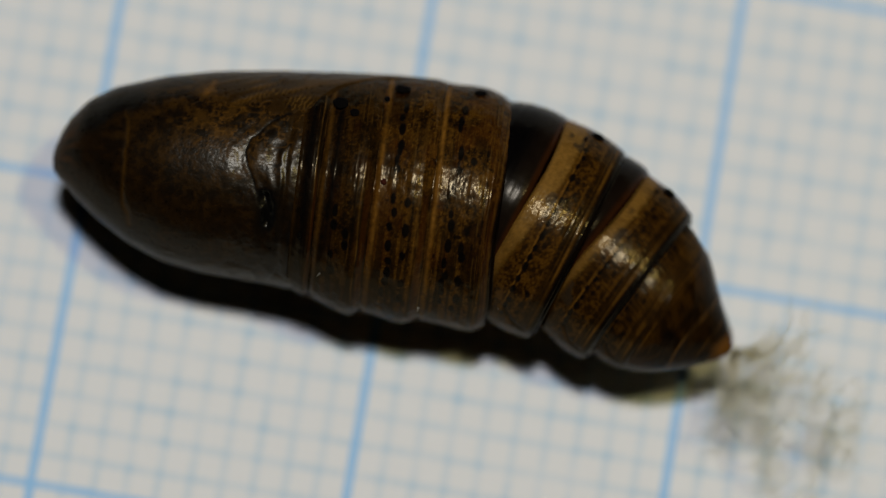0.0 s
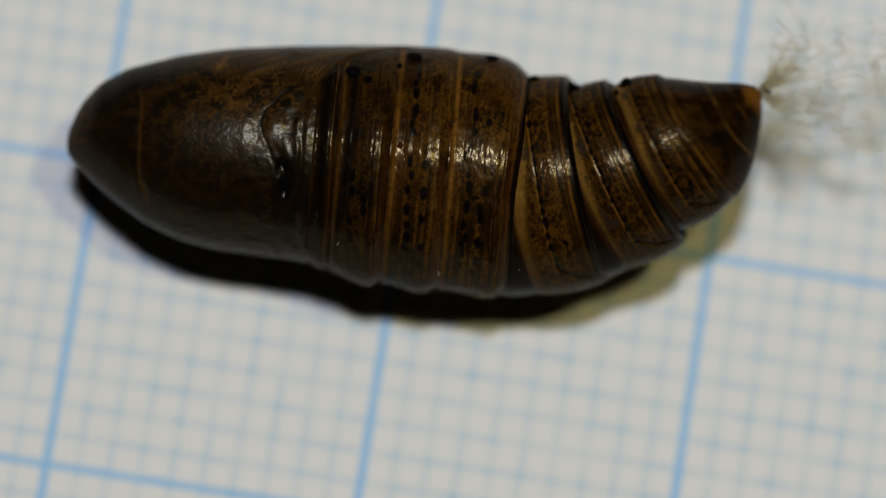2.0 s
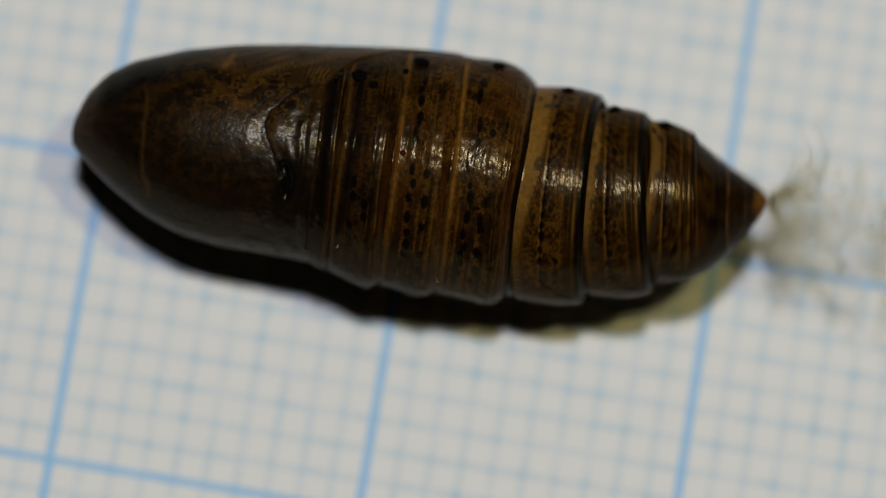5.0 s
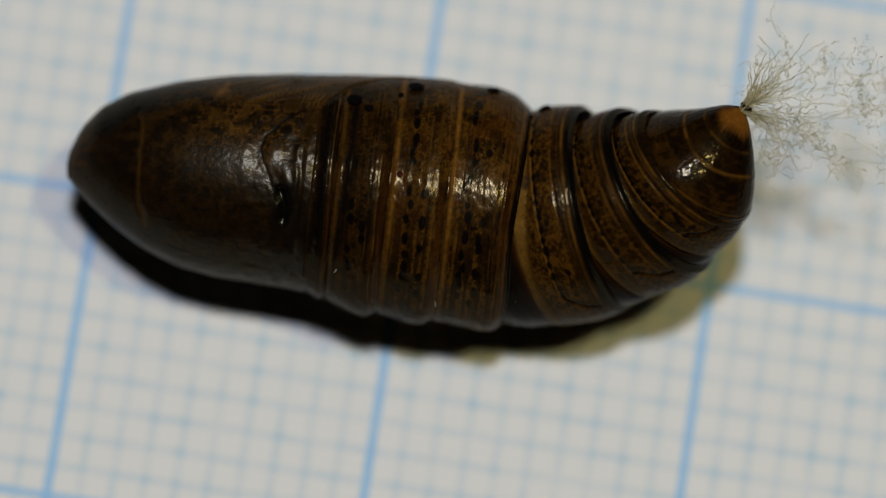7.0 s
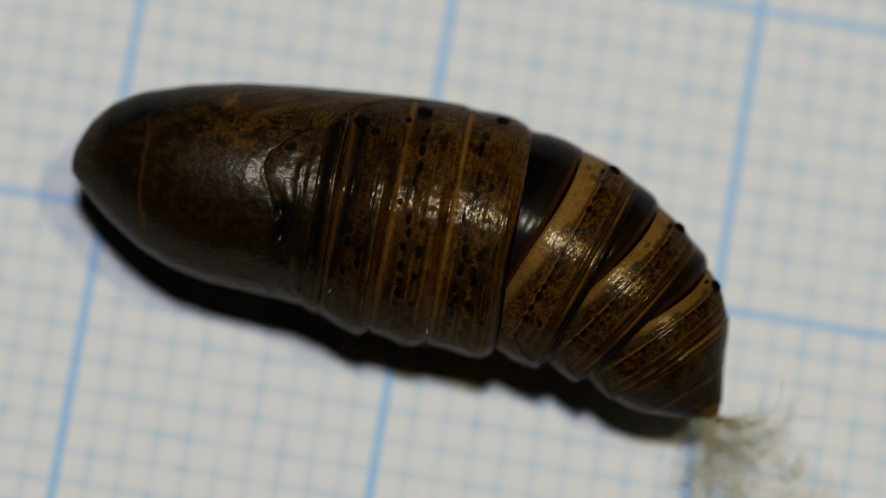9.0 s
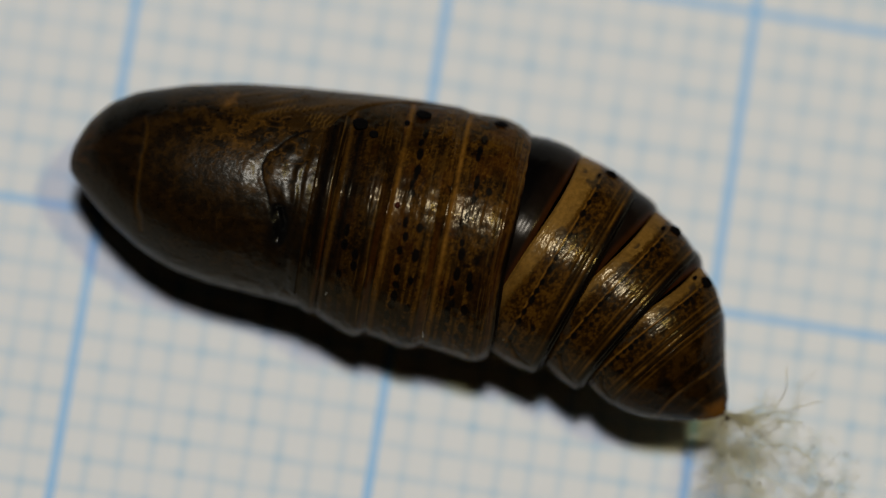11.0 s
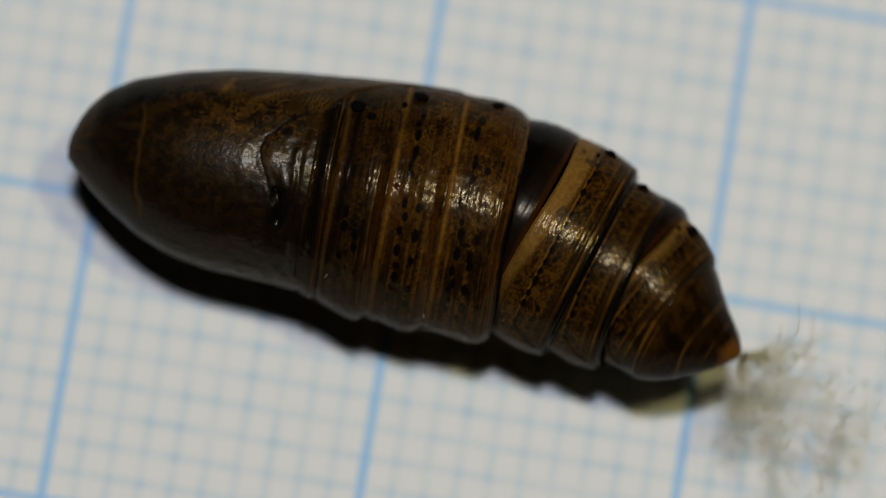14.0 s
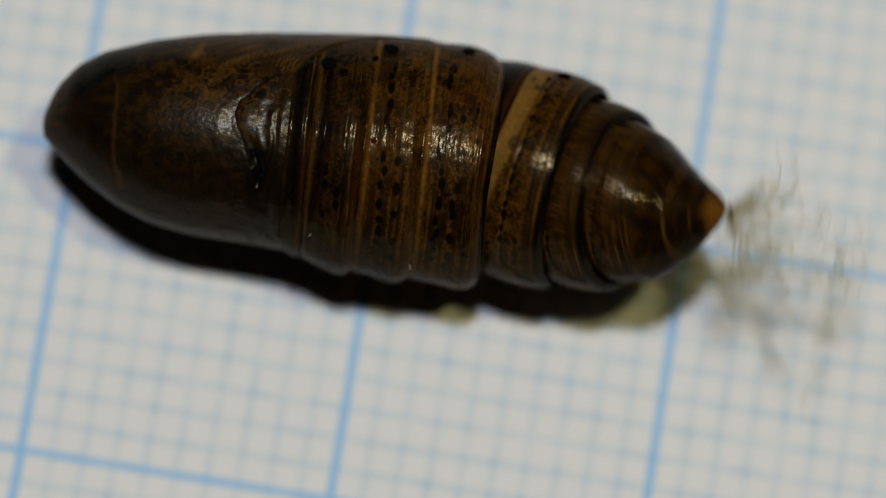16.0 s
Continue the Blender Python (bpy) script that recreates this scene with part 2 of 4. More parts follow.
def line_distance(u, v, pts):
    best = np.full(u.shape, 99.0)
    for (x0, y0), (x1, y1) in zip(pts, pts[1:]):
        dx, dy = x1 - x0, y1 - y0
        f = np.clip(((u - x0) * dx + (v - y0) * dy) / (dx * dx + dy * dy), 0, 1)
        best = np.minimum(best, np.hypot(u - x0 - f * dx, v - y0 - f * dy))
    return best


def grid(x0, x1, step_x, a0=-180.0, a1=180.0, count=380):
    n = max(4, int((x1 - x0) / step_x))
    xs = np.linspace(x0, x1, n)
    full = abs(a1 - a0) >= 359
    an = np.radians(np.linspace(a0, a1, count, endpoint=not full))
    return np.meshgrid(xs, an, indexing="ij")


def mottle(x, angle, radius, seed, along=1.0):
    y, z = radius * np.sin(angle), radius * np.cos(angle)
    return (0.5 * grain(x * 3 * along, y * 3, z * 3, seed) + 0.3 * grain(x * 8 * along, y * 8, z * 8, seed + 1) + 0.2 * grain(x * 19 * along, y * 19, z * 19, seed + 2))


def rings(x, angle, seed):
    """Fine wrinkles that run round the body."""
    return 0.6 * grain(x * 9, angle * 1.4, x * 0, seed) + 0.4 * grain(x * 22, angle * 2.6, x * 0, seed + 5)


SLIT = ((-7.34, -0.38), (-7.22, -0.75), (-7.18, -1.21))
HIND_CURVE = ((-6.93, 2.24), (-7.34, 1.96), (-7.73, 1.66), (-7.99, 1.33), (-8.09, 0.92), (-8.00, 0.51), (-7.82, 0.10), (-7.61, -0.32), (-7.41, -0.65))
FAN = (-7.16, 2.64)
LOBE = (-7.23, 0.49)
NECK_SEAM = ((-12.03, 1.81), (-11.83, 1.03), (-11.80, -0.04), (-11.76, -0.92), (-11.48, -1.78))
BLACK_PATCH = ((-13.06, 1.32), (-12.49, 1.80), (-11.73, 2.15))
ORANGE_FLECK = ((-9.60, 2.59), (-9.39, 2.97))


def thorax_surface(x, angle):
    P = fore(x, angle)
    u, v = x + 0.10 * (grain(x * 4, angle * 9, x * 0, 90) - 0.5), seen_side(P) + 0.10 * (grain(x * 4, angle * 9, x * 0, 91) - 0.5)
    dent = 0.17 * hump(line_distance(u, v, SLIT), 0, 0.15) + 0.014 * hump(line_distance(u, v, HIND_CURVE), 0, 0.05)
    dent = dent + 0.02 * hump(line_distance(u, v, NECK_SEAM), 0, 0.08) + 0.04 * hump(x, -6.80, 0.10)
    ridge = 0.035 * hump(np.hypot((u - LOBE[0]) / 0.75, (v - LOBE[1]) / 1.35), 0, 0.8) + 0.02 * (grain(x * 6, angle * 16, x * 0, 92) - 0.5) * step(-9.2, -8.2, x)
    wrinkle = 0.08 * (grain(x * 2.2, angle * 4, x * 0, 31) - 0.5) * step(-9.6, -8.0, x) + 0.012 * (mottle(x, angle, 3, 40) - 0.5)
    folds = (0.06 * (grain(x * 3.6, angle * 3.0, x * 0, 77) - 0.5) + 0.03 * (grain(x * 7 + 2 * grain(x * 2, angle * 6, x * 0, 79), angle * 4.5, x * 0, 78) - 0.5)) * step(-7.9, -7.2, x)
    return fore(x, angle, ridge + wrinkle + folds - dent)


def thorax_pigment(P, x, angle):
    u, v = x + 0.10 * (grain(x * 4, angle * 9, x * 0, 90) - 0.5), seen_side(P) + 0.10 * (grain(x * 4, angle * 9, x * 0, 91) - 0.5)
    m = mottle(x, angle, 3.2, 11)
    C = blend(np.zeros((*x.shape, 3)) + DARK, BROWN, 0.5 + 0.5 * step(0.28, 0.52, m))
    veins = step(0.42, 0.5, grain(x * 5 + 3 * m, angle * 7, m * 2, 15)) * step(0.58, 0.5, grain(x * 5 + 3 * m, angle * 7, m * 2, 15))
    C = blend(C, HAZEL, 0.2 * veins * step(-12.8, -10.0, x))
    C = blend(C, HAZEL, 0.52 * step(0.40, 0.66, m) * step(-11.5, -9, x) * step(-0.6, 1.4, v))
    C = blend(C, HAZEL, 0.34 * step(0.42, 0.70, m) * step(-13.8, -11, x) * (0.3 + 0.7 * step(-0.8, 1.0, v)))
    C = blend(C, HAZEL, 0.6 * hump(line_distance(u, v, NECK_SEAM), 0, 0.06))
    C = blend(C, DARK, 0.30 * step(0.50, 0.34, m) * step(-8.5, -10.5, x))
    C = blend(C, (0.05, 0.016, 0.002), 0.6 * hump(x, -13.9, 0.5) * step(0.35, 0.6, m))
    C = blend(C, (0.13, 0.055, 0.008), 0.6 * hump(line_distance(u, v, ORANGE_FLECK), 0, 0.09))
    C = blend(C, DARK, 0.5 * step(-7.75, -7.5, x + 0.25 * (m - 0.5)))
    n = grain(x * 4.5 + 3 * m, angle * 15, m * 3, 17)
    C = blend(C, OCHRE, 0.30 * hump(n, 0.5, 0.06) * step(-10.8, -9.0, x) * step(-0.5, 1.6, v))
    C = blend(C, INK, 0.95 * hump(line_distance(u, v, HIND_CURVE), 0, 0.055))
    C = blend(C, INK, np.clip(1.5 * hump(line_distance(u, v, BLACK_PATCH), 0, 0.30), 0, 0.95))
    C = blend(C, INK, 0.7 * step(0.55, 0.75, rings(x, angle, 50)) * step(-7.3, -6.9, x))
    C = blend(C, INK, np.clip(2.4 * hump(line_distance(u, v, SLIT), 0, 0.22), 0, 1))
    return C


def thorax_piece(name, x0, x1, parent, label):
    x, angle = grid(x0, x1, 0.028, count=600)
    P = thorax_surface(x, angle)
    return part(name, sheet_mesh(name, P, thorax_pigment(P, x, angle)), SMOOTH, parent, label)


def wing_case(parent, edge, lower):
    """A wing pressed to the flank: a thin shell with a rounded rim and fan-like veins."""
    a = np.array(edge)
    us = np.linspace(a[0, 0], a[-1, 0], 240)
    vs = np.interp(us, a[:, 0], a[:, 1])
    vs = np.convolve(np.pad(vs, 8, mode="edge"), np.ones(17) / 17, mode="valid")
    up, low = profile(UPPER, us), profile(LOWER, us)
    rim = np.arcsin(np.clip((vs - (up + low) / 2) / ((up - low) / 2), -0.98, 0.98)) - LEAN
    far = np.full_like(rim, math.radians(-128 if lower else 128))
    w = np.linspace(0, 1, 130) ** 1.3
    angle = rim[:, None] + (far - rim)[:, None] * w[None]
    x = np.repeat(us[:, None], len(w), axis=1)
    rise = (np.full_like(us, 0.03) if lower else 0.035 + 0.02 * step(-6.9, -5.9, us))[:, None] * step(0, 0.05, w)[None] * step(0, 2.2, us - us[0])[:, None] * step(0, 0.35, us[-1] - us)[:, None] - 0.02
    vein = grain(x * 1.1 + angle * 2.2, angle * 15 - x * 2.4, x * 0, 60)
    P = fore(x, angle, rise + 0.02 * (vein - 0.5) + 0.015 * (mottle(x, angle, 3, 66) - 0.5))
    m = mottle(x, angle, 3.2, 70)
    C = blend(np.zeros((*x.shape, 3)) + DARK, BROWN, step(0.3, 0.6, m))
    C = blend(C, HAZEL, (0.35 + 0.5 * step(0.5, 0.75, vein)) * step(-11.2, -8.5, x) * (0.3 if lower else 1.0))
    fan = 0.5 + 0.5 * np.sin(46.0 * (x * 0.93 - seen_side(P) * 0.36) + 14 * m)
    C = blend(C, (0.11, 0.055, 0.010), 0.8 * step(0.45, 0.95, fan) * step(0.2, 0.5, vein) * hump(np.hypot((x - FAN[0]) / 1.3, (seen_side(P) - FAN[1]) / 0.5), 0, 1.0))
    C = blend(C, INK, np.clip(1.5 * hump(line_distance(x, seen_side(P), BLACK_PATCH), 0, 0.30), 0, 0.95))
    C = blend(C, (0.13, 0.055, 0.008), 0.6 * hump(line_distance(x, seen_side(P), ORANGE_FLECK), 0, 0.09))
    C = blend(C, DARK, 0.4 * step(-10.0, -12.0, x))
    return part("wing_case", sheet_mesh("wing_case", P, C, closed=False), SMOOTH, parent, "brown veined wing case pressed to the body")


# ---- abdomen ----
def ring_pigment(x, angle, s, radius, seed, band, gloom, dashes, dash_x, tint):
    """Pigment of one abdominal ring: a tan fore band, dark dashes in rows, fine tan speckles. s: millimetres from the fore edge."""
    m = mottle(x, angle, radius, seed)
    f = grain(x * 26, radius * np.sin(angle) * 26, radius * np.cos(angle) * 26, seed + 9)
    r = rings(x, angle, seed + 20)
    m = 0.6 * m + 0.25 * grain(x * 13, radius * np.sin(angle) * 13, radius * np.cos(angle) * 13, seed + 6) + 0.15 * f
    C = blend(np.zeros((*x.shape, 3)) + BROWN, AMBER, 0.9 * step(0.34, 0.64, m))
    C = blend(C, TAN, 0.30 * step(0.62, 0.85, f) * step(0.4, 0.55, m))
    C = blend(C, (0.034, 0.009, 0.001), 0.55 * step(0.45, 0.7, grain(x * 2.5, radius * np.sin(angle) * 1.4, radius * np.cos(angle) * 1.4, seed + 84)))
    lines = rings(x * 1.3, angle * 5.0, seed + 60)
    C = blend(C, (0.075, 0.032, 0.004), 0.42 * step(0.46, 0.80, lines))
    C = blend(C, DARK, 0.5 * step(0.52, 0.72, r))
    n = grain(x * 5 + 2 * m, radius * np.sin(angle) * 5 + 2 * f, radius * np.cos(angle) * 5, seed + 33)
    C = blend(C, OCHRE, 0.24 * hump(n, 0.5, 0.05) * (1 - 0.6 * gloom))
    C = blend(C, DARK, 0.6 * step(0.55, 0.75, grain(x * 2.2, radius * np.sin(angle) * 1.6, radius * np.cos(angle) * 1.6, seed + 80)))
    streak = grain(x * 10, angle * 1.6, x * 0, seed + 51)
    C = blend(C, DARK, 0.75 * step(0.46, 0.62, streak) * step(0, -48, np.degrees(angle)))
    C = C + (np.array(DARK) - C) * gloom
    dots = grain(x * 7, radius * np.sin(angle) * 5, radius * np.cos(angle) * 5, seed + 90)
    C = blend(C, INK, 0.8 * step(0.86, 0.91, dots))
    reach = s.max()
    stria = 0.5 + 0.5 * np.sin(46 * s + 3.0 * grain(angle * 3, s * 0, s * 0, seed + 8))
    C = blend(C, (0.11, 0.052, 0.009), 0.5 * step(0.66, 0.98, stria) * step(0.3, 0.6, grain(x * 4, angle * 6, x * 0, seed + 70)) * step(0.52, 0.68, s / reach) * step(0.35, 0.6, r))
    C = blend(C, tint, np.clip(band(s, angle), 0, 1) * (0.72 + 0.28 * m))
    rng = random.Random(seed)
    for row, spots in zip(dash_x, dashes):
        for deg in spots:
            at = row + rng.uniform(-0.07, 0.07)
            deg = deg + rng.uniform(-1.5, 1.5)
            d = np.hypot((s - at) / rng.uniform(0.070, 0.115), (np.degrees(angle) - deg) / rng.uniform(2.0, 3.9))
            C = blend(C, INK, 0.97 * step(1.2, 0.9, d + 0.15 * (f - 0.5)))
    return C


def fixed_ring(parent, x0, x1, seed, gloom, dashes, dash_x, bulge):
    x, angle = grid(x0 - 0.02, x1 + 0.10, 0.024, count=600)
    s = x - x0
    f = np.clip(s / (x1 - x0), 0, 1)
    lip = bulge * (np.sin(math.pi * f ** 1.9) - 0.5) - 0.035 * step(0.10, 0.0, s) - 0.04 * step(x1 - 0.3, x1, x) - 0.16 * step(x1 - 0.01, x1 + 0.09, x)
    lines = 0.0025 * np.sin(46 * s + 3.0 * grain(angle * 3, s * 0, s * 0, seed + 8)) * step(0.5, 0.7, f) + 0.016 * (hump(s, 0.16, 0.05) + hump(s, (x1 - x0) * 0.82, 0.05)) + 0.012 * (rings(x, angle, seed + 20) - 0.5) + 0.022 * (grain(x * 6.5, angle * 17, x * 0, seed + 27) - 0.5)
    # the last ring's rim leans back towards the belly
    lean = ((0.24 * np.sin(angle) - 0.24 * step(-70, -15, np.degrees(angle))) * step(-0.8, x1, x) if x1 > 0 else 0.0)
    covered = 1 - 0.75 * step(30, 62, np.degrees(angle)) * (1.0 if x1 < 0 else 0.4)
    P = fore(x + lean, angle, lip * covered + lines + 0.012 * (mottle(x, angle, 3.6, seed) - 0.5))

    def band(s, a):
        worn = 0.35 + 0.65 * step(0.3, 0.62, mottle(x, angle * 0.6, 3.6, seed + 41)) * step(-75, -20, np.degrees(a))
        return (0.95 * hump(s, 0.12, 0.070) + (0.10 + 0.25 * step(-4, -16, np.degrees(a))) * hump(s, (x1 - x0) * 0.79, 0.05) + (0.55 if x1 > 0 else 0.12) * hump(s, (x1 - x0) * 0.94, 0.05)) * worn * max(0.1, 1 - 1.15 * gloom)

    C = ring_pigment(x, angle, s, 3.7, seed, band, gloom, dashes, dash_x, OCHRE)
    # a dark seam before the rear rim, russet behind it
    C = blend(C, DARK, 0.75 * hump(s, (x1 - x0) * 0.70, 0.05) * step(-2, -14, np.degrees(angle)))
    C = blend(C, (0.030, 0.008, 0.001), 0.6 * step(0.83, 0.87, f) * step(0.97, 0.93, f) * step(0, -14, np.degrees(angle)))
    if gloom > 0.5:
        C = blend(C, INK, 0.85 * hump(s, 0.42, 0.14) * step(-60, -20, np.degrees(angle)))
    C = blend(C, INK, 0.92 * step(x1 - 0.10, x1 - 0.02, x) * (1.0 if x1 > 0 else step(x1 - 0.03, x1 + 0.05, x)))
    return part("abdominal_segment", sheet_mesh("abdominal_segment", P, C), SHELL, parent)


RING_LENGTHS = (2.08, 1.85, 1.50)
TAIL_REAR, TAIL_END, TAIL_DROP = 1.22, 2.53, -0.08


def membrane(parent, radius, middle, reach, front):
    """The smooth dark skin between two rings, part of a ball round the joint."""
    x, angle = grid(-reach, 0.10, 0.05, count=240)
    r = np.sqrt(np.maximum(radius ** 2 - (x - middle) ** 2, 0.1)) - 0.025 * (grain(x * 8, angle * 3, x * 0, 5) - 0.5)
    r = np.minimum(r, front - 0.03 + 0.5 * np.maximum(-x, 0)) - 0.10 * step(0.02, 0.10, x)
    P = np.stack([x, r * np.sin(angle), r * np.cos(angle)], axis=-1)
    C = blend(np.zeros((*x.shape, 3)) + INK, (0.006, 0.0035, 0.002), step(-0.9, -0.2, x))
    C = blend(C, (0.034, 0.010, 0.002), 0.8 * step(-0.15, 0.03, x))
    return part("membrane", sheet_mesh("membrane", P, C), SKIN, parent, "dark glossy membrane between rings")


def moving_pigment(x, angle, length, radius, seed, tan_width, row, gloom, clean, rim):
    """Pigment of a ring that slides out: a tan fore band, a line of dots, dark specks on amber, pale lines and a smooth rear rim."""
    deg = np.degrees(angle)
    y, z = radius * np.sin(angle), radius * np.cos(angle)
    m = mottle(x, angle, radius, seed)
    cell = 0.3 * grain(x * 6, y * 5, z * 5, seed + 1) + 0.4 * grain(x * 14, y * 11, z * 11, seed + 2) + 0.3 * grain(x * 27, y * 21, z * 21, seed + 5)
    fine = grain(x * 30, y * 26, z * 26, seed + 3)
    f = x / length
    C = blend(np.zeros((*x.shape, 3)) + BROWN, AMBER, 0.35 + 0.65 * step(0.36, 0.66, cell))
    C = blend(C, OCHRE, 0.22 * step(0.50, 0.70, cell) * step(0.95, 0.7, f) * (1 - 0.5 * gloom))
    C = blend(C, TAN, 0.20 * step(0.66, 0.9, fine) * step(0.45, 0.6, cell))
    C = blend(C, DARK, 0.45 * step(0.48, 0.36, cell) * step(0.9, 0.75, f))
    C = blend(C, DARK, 0.62 * step(0.74, 0.84, f + 0.04 * (m - 0.5)))
    C = blend(C, DARK, gloom * np.ones_like(x))
    for at, wide, much in ((0.75, 0.030, 0.30), (0.86, 0.025, 0.16), (0.93, 0.040, 0.45)):
        C = blend(C, OCHRE, much * hump(x, at * length, wide) * (0.35 + 0.8 * step(0.3, 0.6, grain(x * 2, angle * 5, x * 0, seed + 4))) * step(-88, -50, deg))
    # the tan band narrows towards the belly, with a ragged rear edge and dark flecks
    wide = tan_width * (0.36 + 0.64 * step(-55, 22, deg))
    edge = x + 0.36 * (cell - 0.5) + 0.10 * (fine - 0.5)
    tan = step(wide + 0.09, wide - 0.09, edge) * (0.32 + 0.68 * step(-62, 0, deg))
    C = blend(C, TAN, tan * (0.70 + 0.3 * step(0.3, 0.7, m)) * (1.05 - 0.7 * gloom))
    flecks = step(0.60, 0.70, grain(x * 3.6, y * 2.8, z * 2.8, seed + 7) + 0.25 * (cell - 0.5))
    upper = clean + (1 - clean) * hump(deg, 44, 20)
    C = blend(C, (0.022, 0.014, 0.007), 0.85 * flecks * upper * step(0.16, 0.34, x) * step(row + 0.1, row - 0.15, x))
    C = blend(C, (0.020, 0.013, 0.007), 0.75 * step(1.15, 0.7, np.hypot((x - 0.68 * row) / 0.20, (deg - 3) / 4.5) + 0.5 * (cell - 0.5)))
    C = blend(C, OCHRE, 0.7 * hump(x, row - 0.075, 0.028) * step(-85, -45, deg) * step(62, 40, deg))
    C = blend(C, DARK, 0.8 * hump(x, row - 0.02, 0.022) * step(-80, -40, deg) * step(50, 20, deg))
    rng = random.Random(seed)
    at = -70.0
    while at < 46:
        big = rng.uniform(0.75, 1.25)
        d = np.hypot((x - row - rng.uniform(-0.03, 0.05)) / (0.075 * big), (deg - at) / (2.0 * big * rng.uniform(0.8, 1.3)))
        C = blend(C, INK, 0.95 * step(1.25, 0.85, d + 0.2 * (fine - 0.5)))
        at += rng.uniform(5.0, 8.0)
    for _ in range(12):
        u, v = rng.uniform(row + 0.16, 0.70 * length), rng.uniform(-78, 40)
        d = np.hypot((x - u) / rng.uniform(0.05, 0.09), (deg - v) / rng.uniform(1.3, 2.6))
        C = blend(C, INK, 0.8 * step(1.25, 0.8, d + 0.3 * (fine - 0.5)))
    crease = line_distance(x, deg / 17.0, ((0.46 * length, -3.75), (0.66 * length, -4.35), (0.9 * length, -4.7)))
    C = blend(C, INK, 0.9 * hump(crease, 0, 0.045))
    return blend(C, INK, 0.92 * rim * step(length - 0.09, length - 0.02, x))


def moving_ring(parent, length, r0, r1, drop, flat, seed, tan_width, row, gloom, clean, rim):
    """A ring whose fore part slides under the ring before it; x runs from its fore edge."""
    x, angle = grid(0.0, length + 0.17, 0.022, count=620)
    f = np.clip(x / length, 0, 1)
    r = r0 + (r1 - r0) * f + 0.10 * np.sin(math.pi * f ** 1.25)
    r = r - 0.07 * step(0.09, 0.0, x) - 0.20 * step(length + 0.02, length + 0.17, x)
    r = r - 0.014 * hump(x, row - 0.02, 0.03) - 0.012 * (hump(x, 0.78 * length, 0.04) + hump(x, 0.90 * length, 0.03))
    r = r + 0.016 * (rings(x, angle, seed + 20) - 0.5) + 0.020 * (mottle(x, angle, 3.4, seed) - 0.5)
    deg = np.degrees(angle)
    r = r - 0.05 * hump(line_distance(x, deg / 17.0, ((0.46 * length, -3.75), (0.66 * length, -4.35), (0.9 * length, -4.7))), 0, 0.06)
    r = r + 0.07 * step(0.2, -0.9, np.sin(angle))
    r = r * (1 - flat * (0.6 + 0.4 * f) * step(48, 84, np.where(deg > 90, 180 - deg, deg)))
    r = r - 0.04 * (1 - rim) * step(0.55, 1.0, f) * step(15, 55, deg)
    # the fore edge is cut back on the flank
    cut = 0.20 * hump(deg, 22, 38) * (1 - f) ** 2
    P = np.stack([x + cut, r * np.sin(angle) + drop * f, r * np.cos(angle) * np.where(np.abs(deg) > 90, 1 - 0.22 * (1 - rim) * f, 1.0)], axis=-1)
    C = moving_pigment(x, angle, length, r0, seed, tan_width, row, gloom, clean, rim)
    return part("abdominal_segment", sheet_mesh("abdominal_segment", P, C), SHELL, parent)


TAIL_UP = ((-0.6, 1.98), (-0.25, 2.06), (0.0, 2.04), (0.3, 1.88), (0.6, 1.64), (1.22, 1.10), (1.6, 0.83), (1.9, 0.62), (2.2, 0.41), (2.38, 0.26), (2.48, 0.12), (2.53, -0.08))
TAIL_LOW = ((-0.6, -2.40), (-0.25, -2.46), (0.0, -2.50), (0.3, -2.46), (0.6, -2.32), (0.9, -2.12), (1.22, -1.84), (1.5, -1.57), (1.75, -1.30), (2.0, -1.00), (2.2, -0.76), (2.36, -0.54), (2.48, -0.32), (2.53, -0.08))


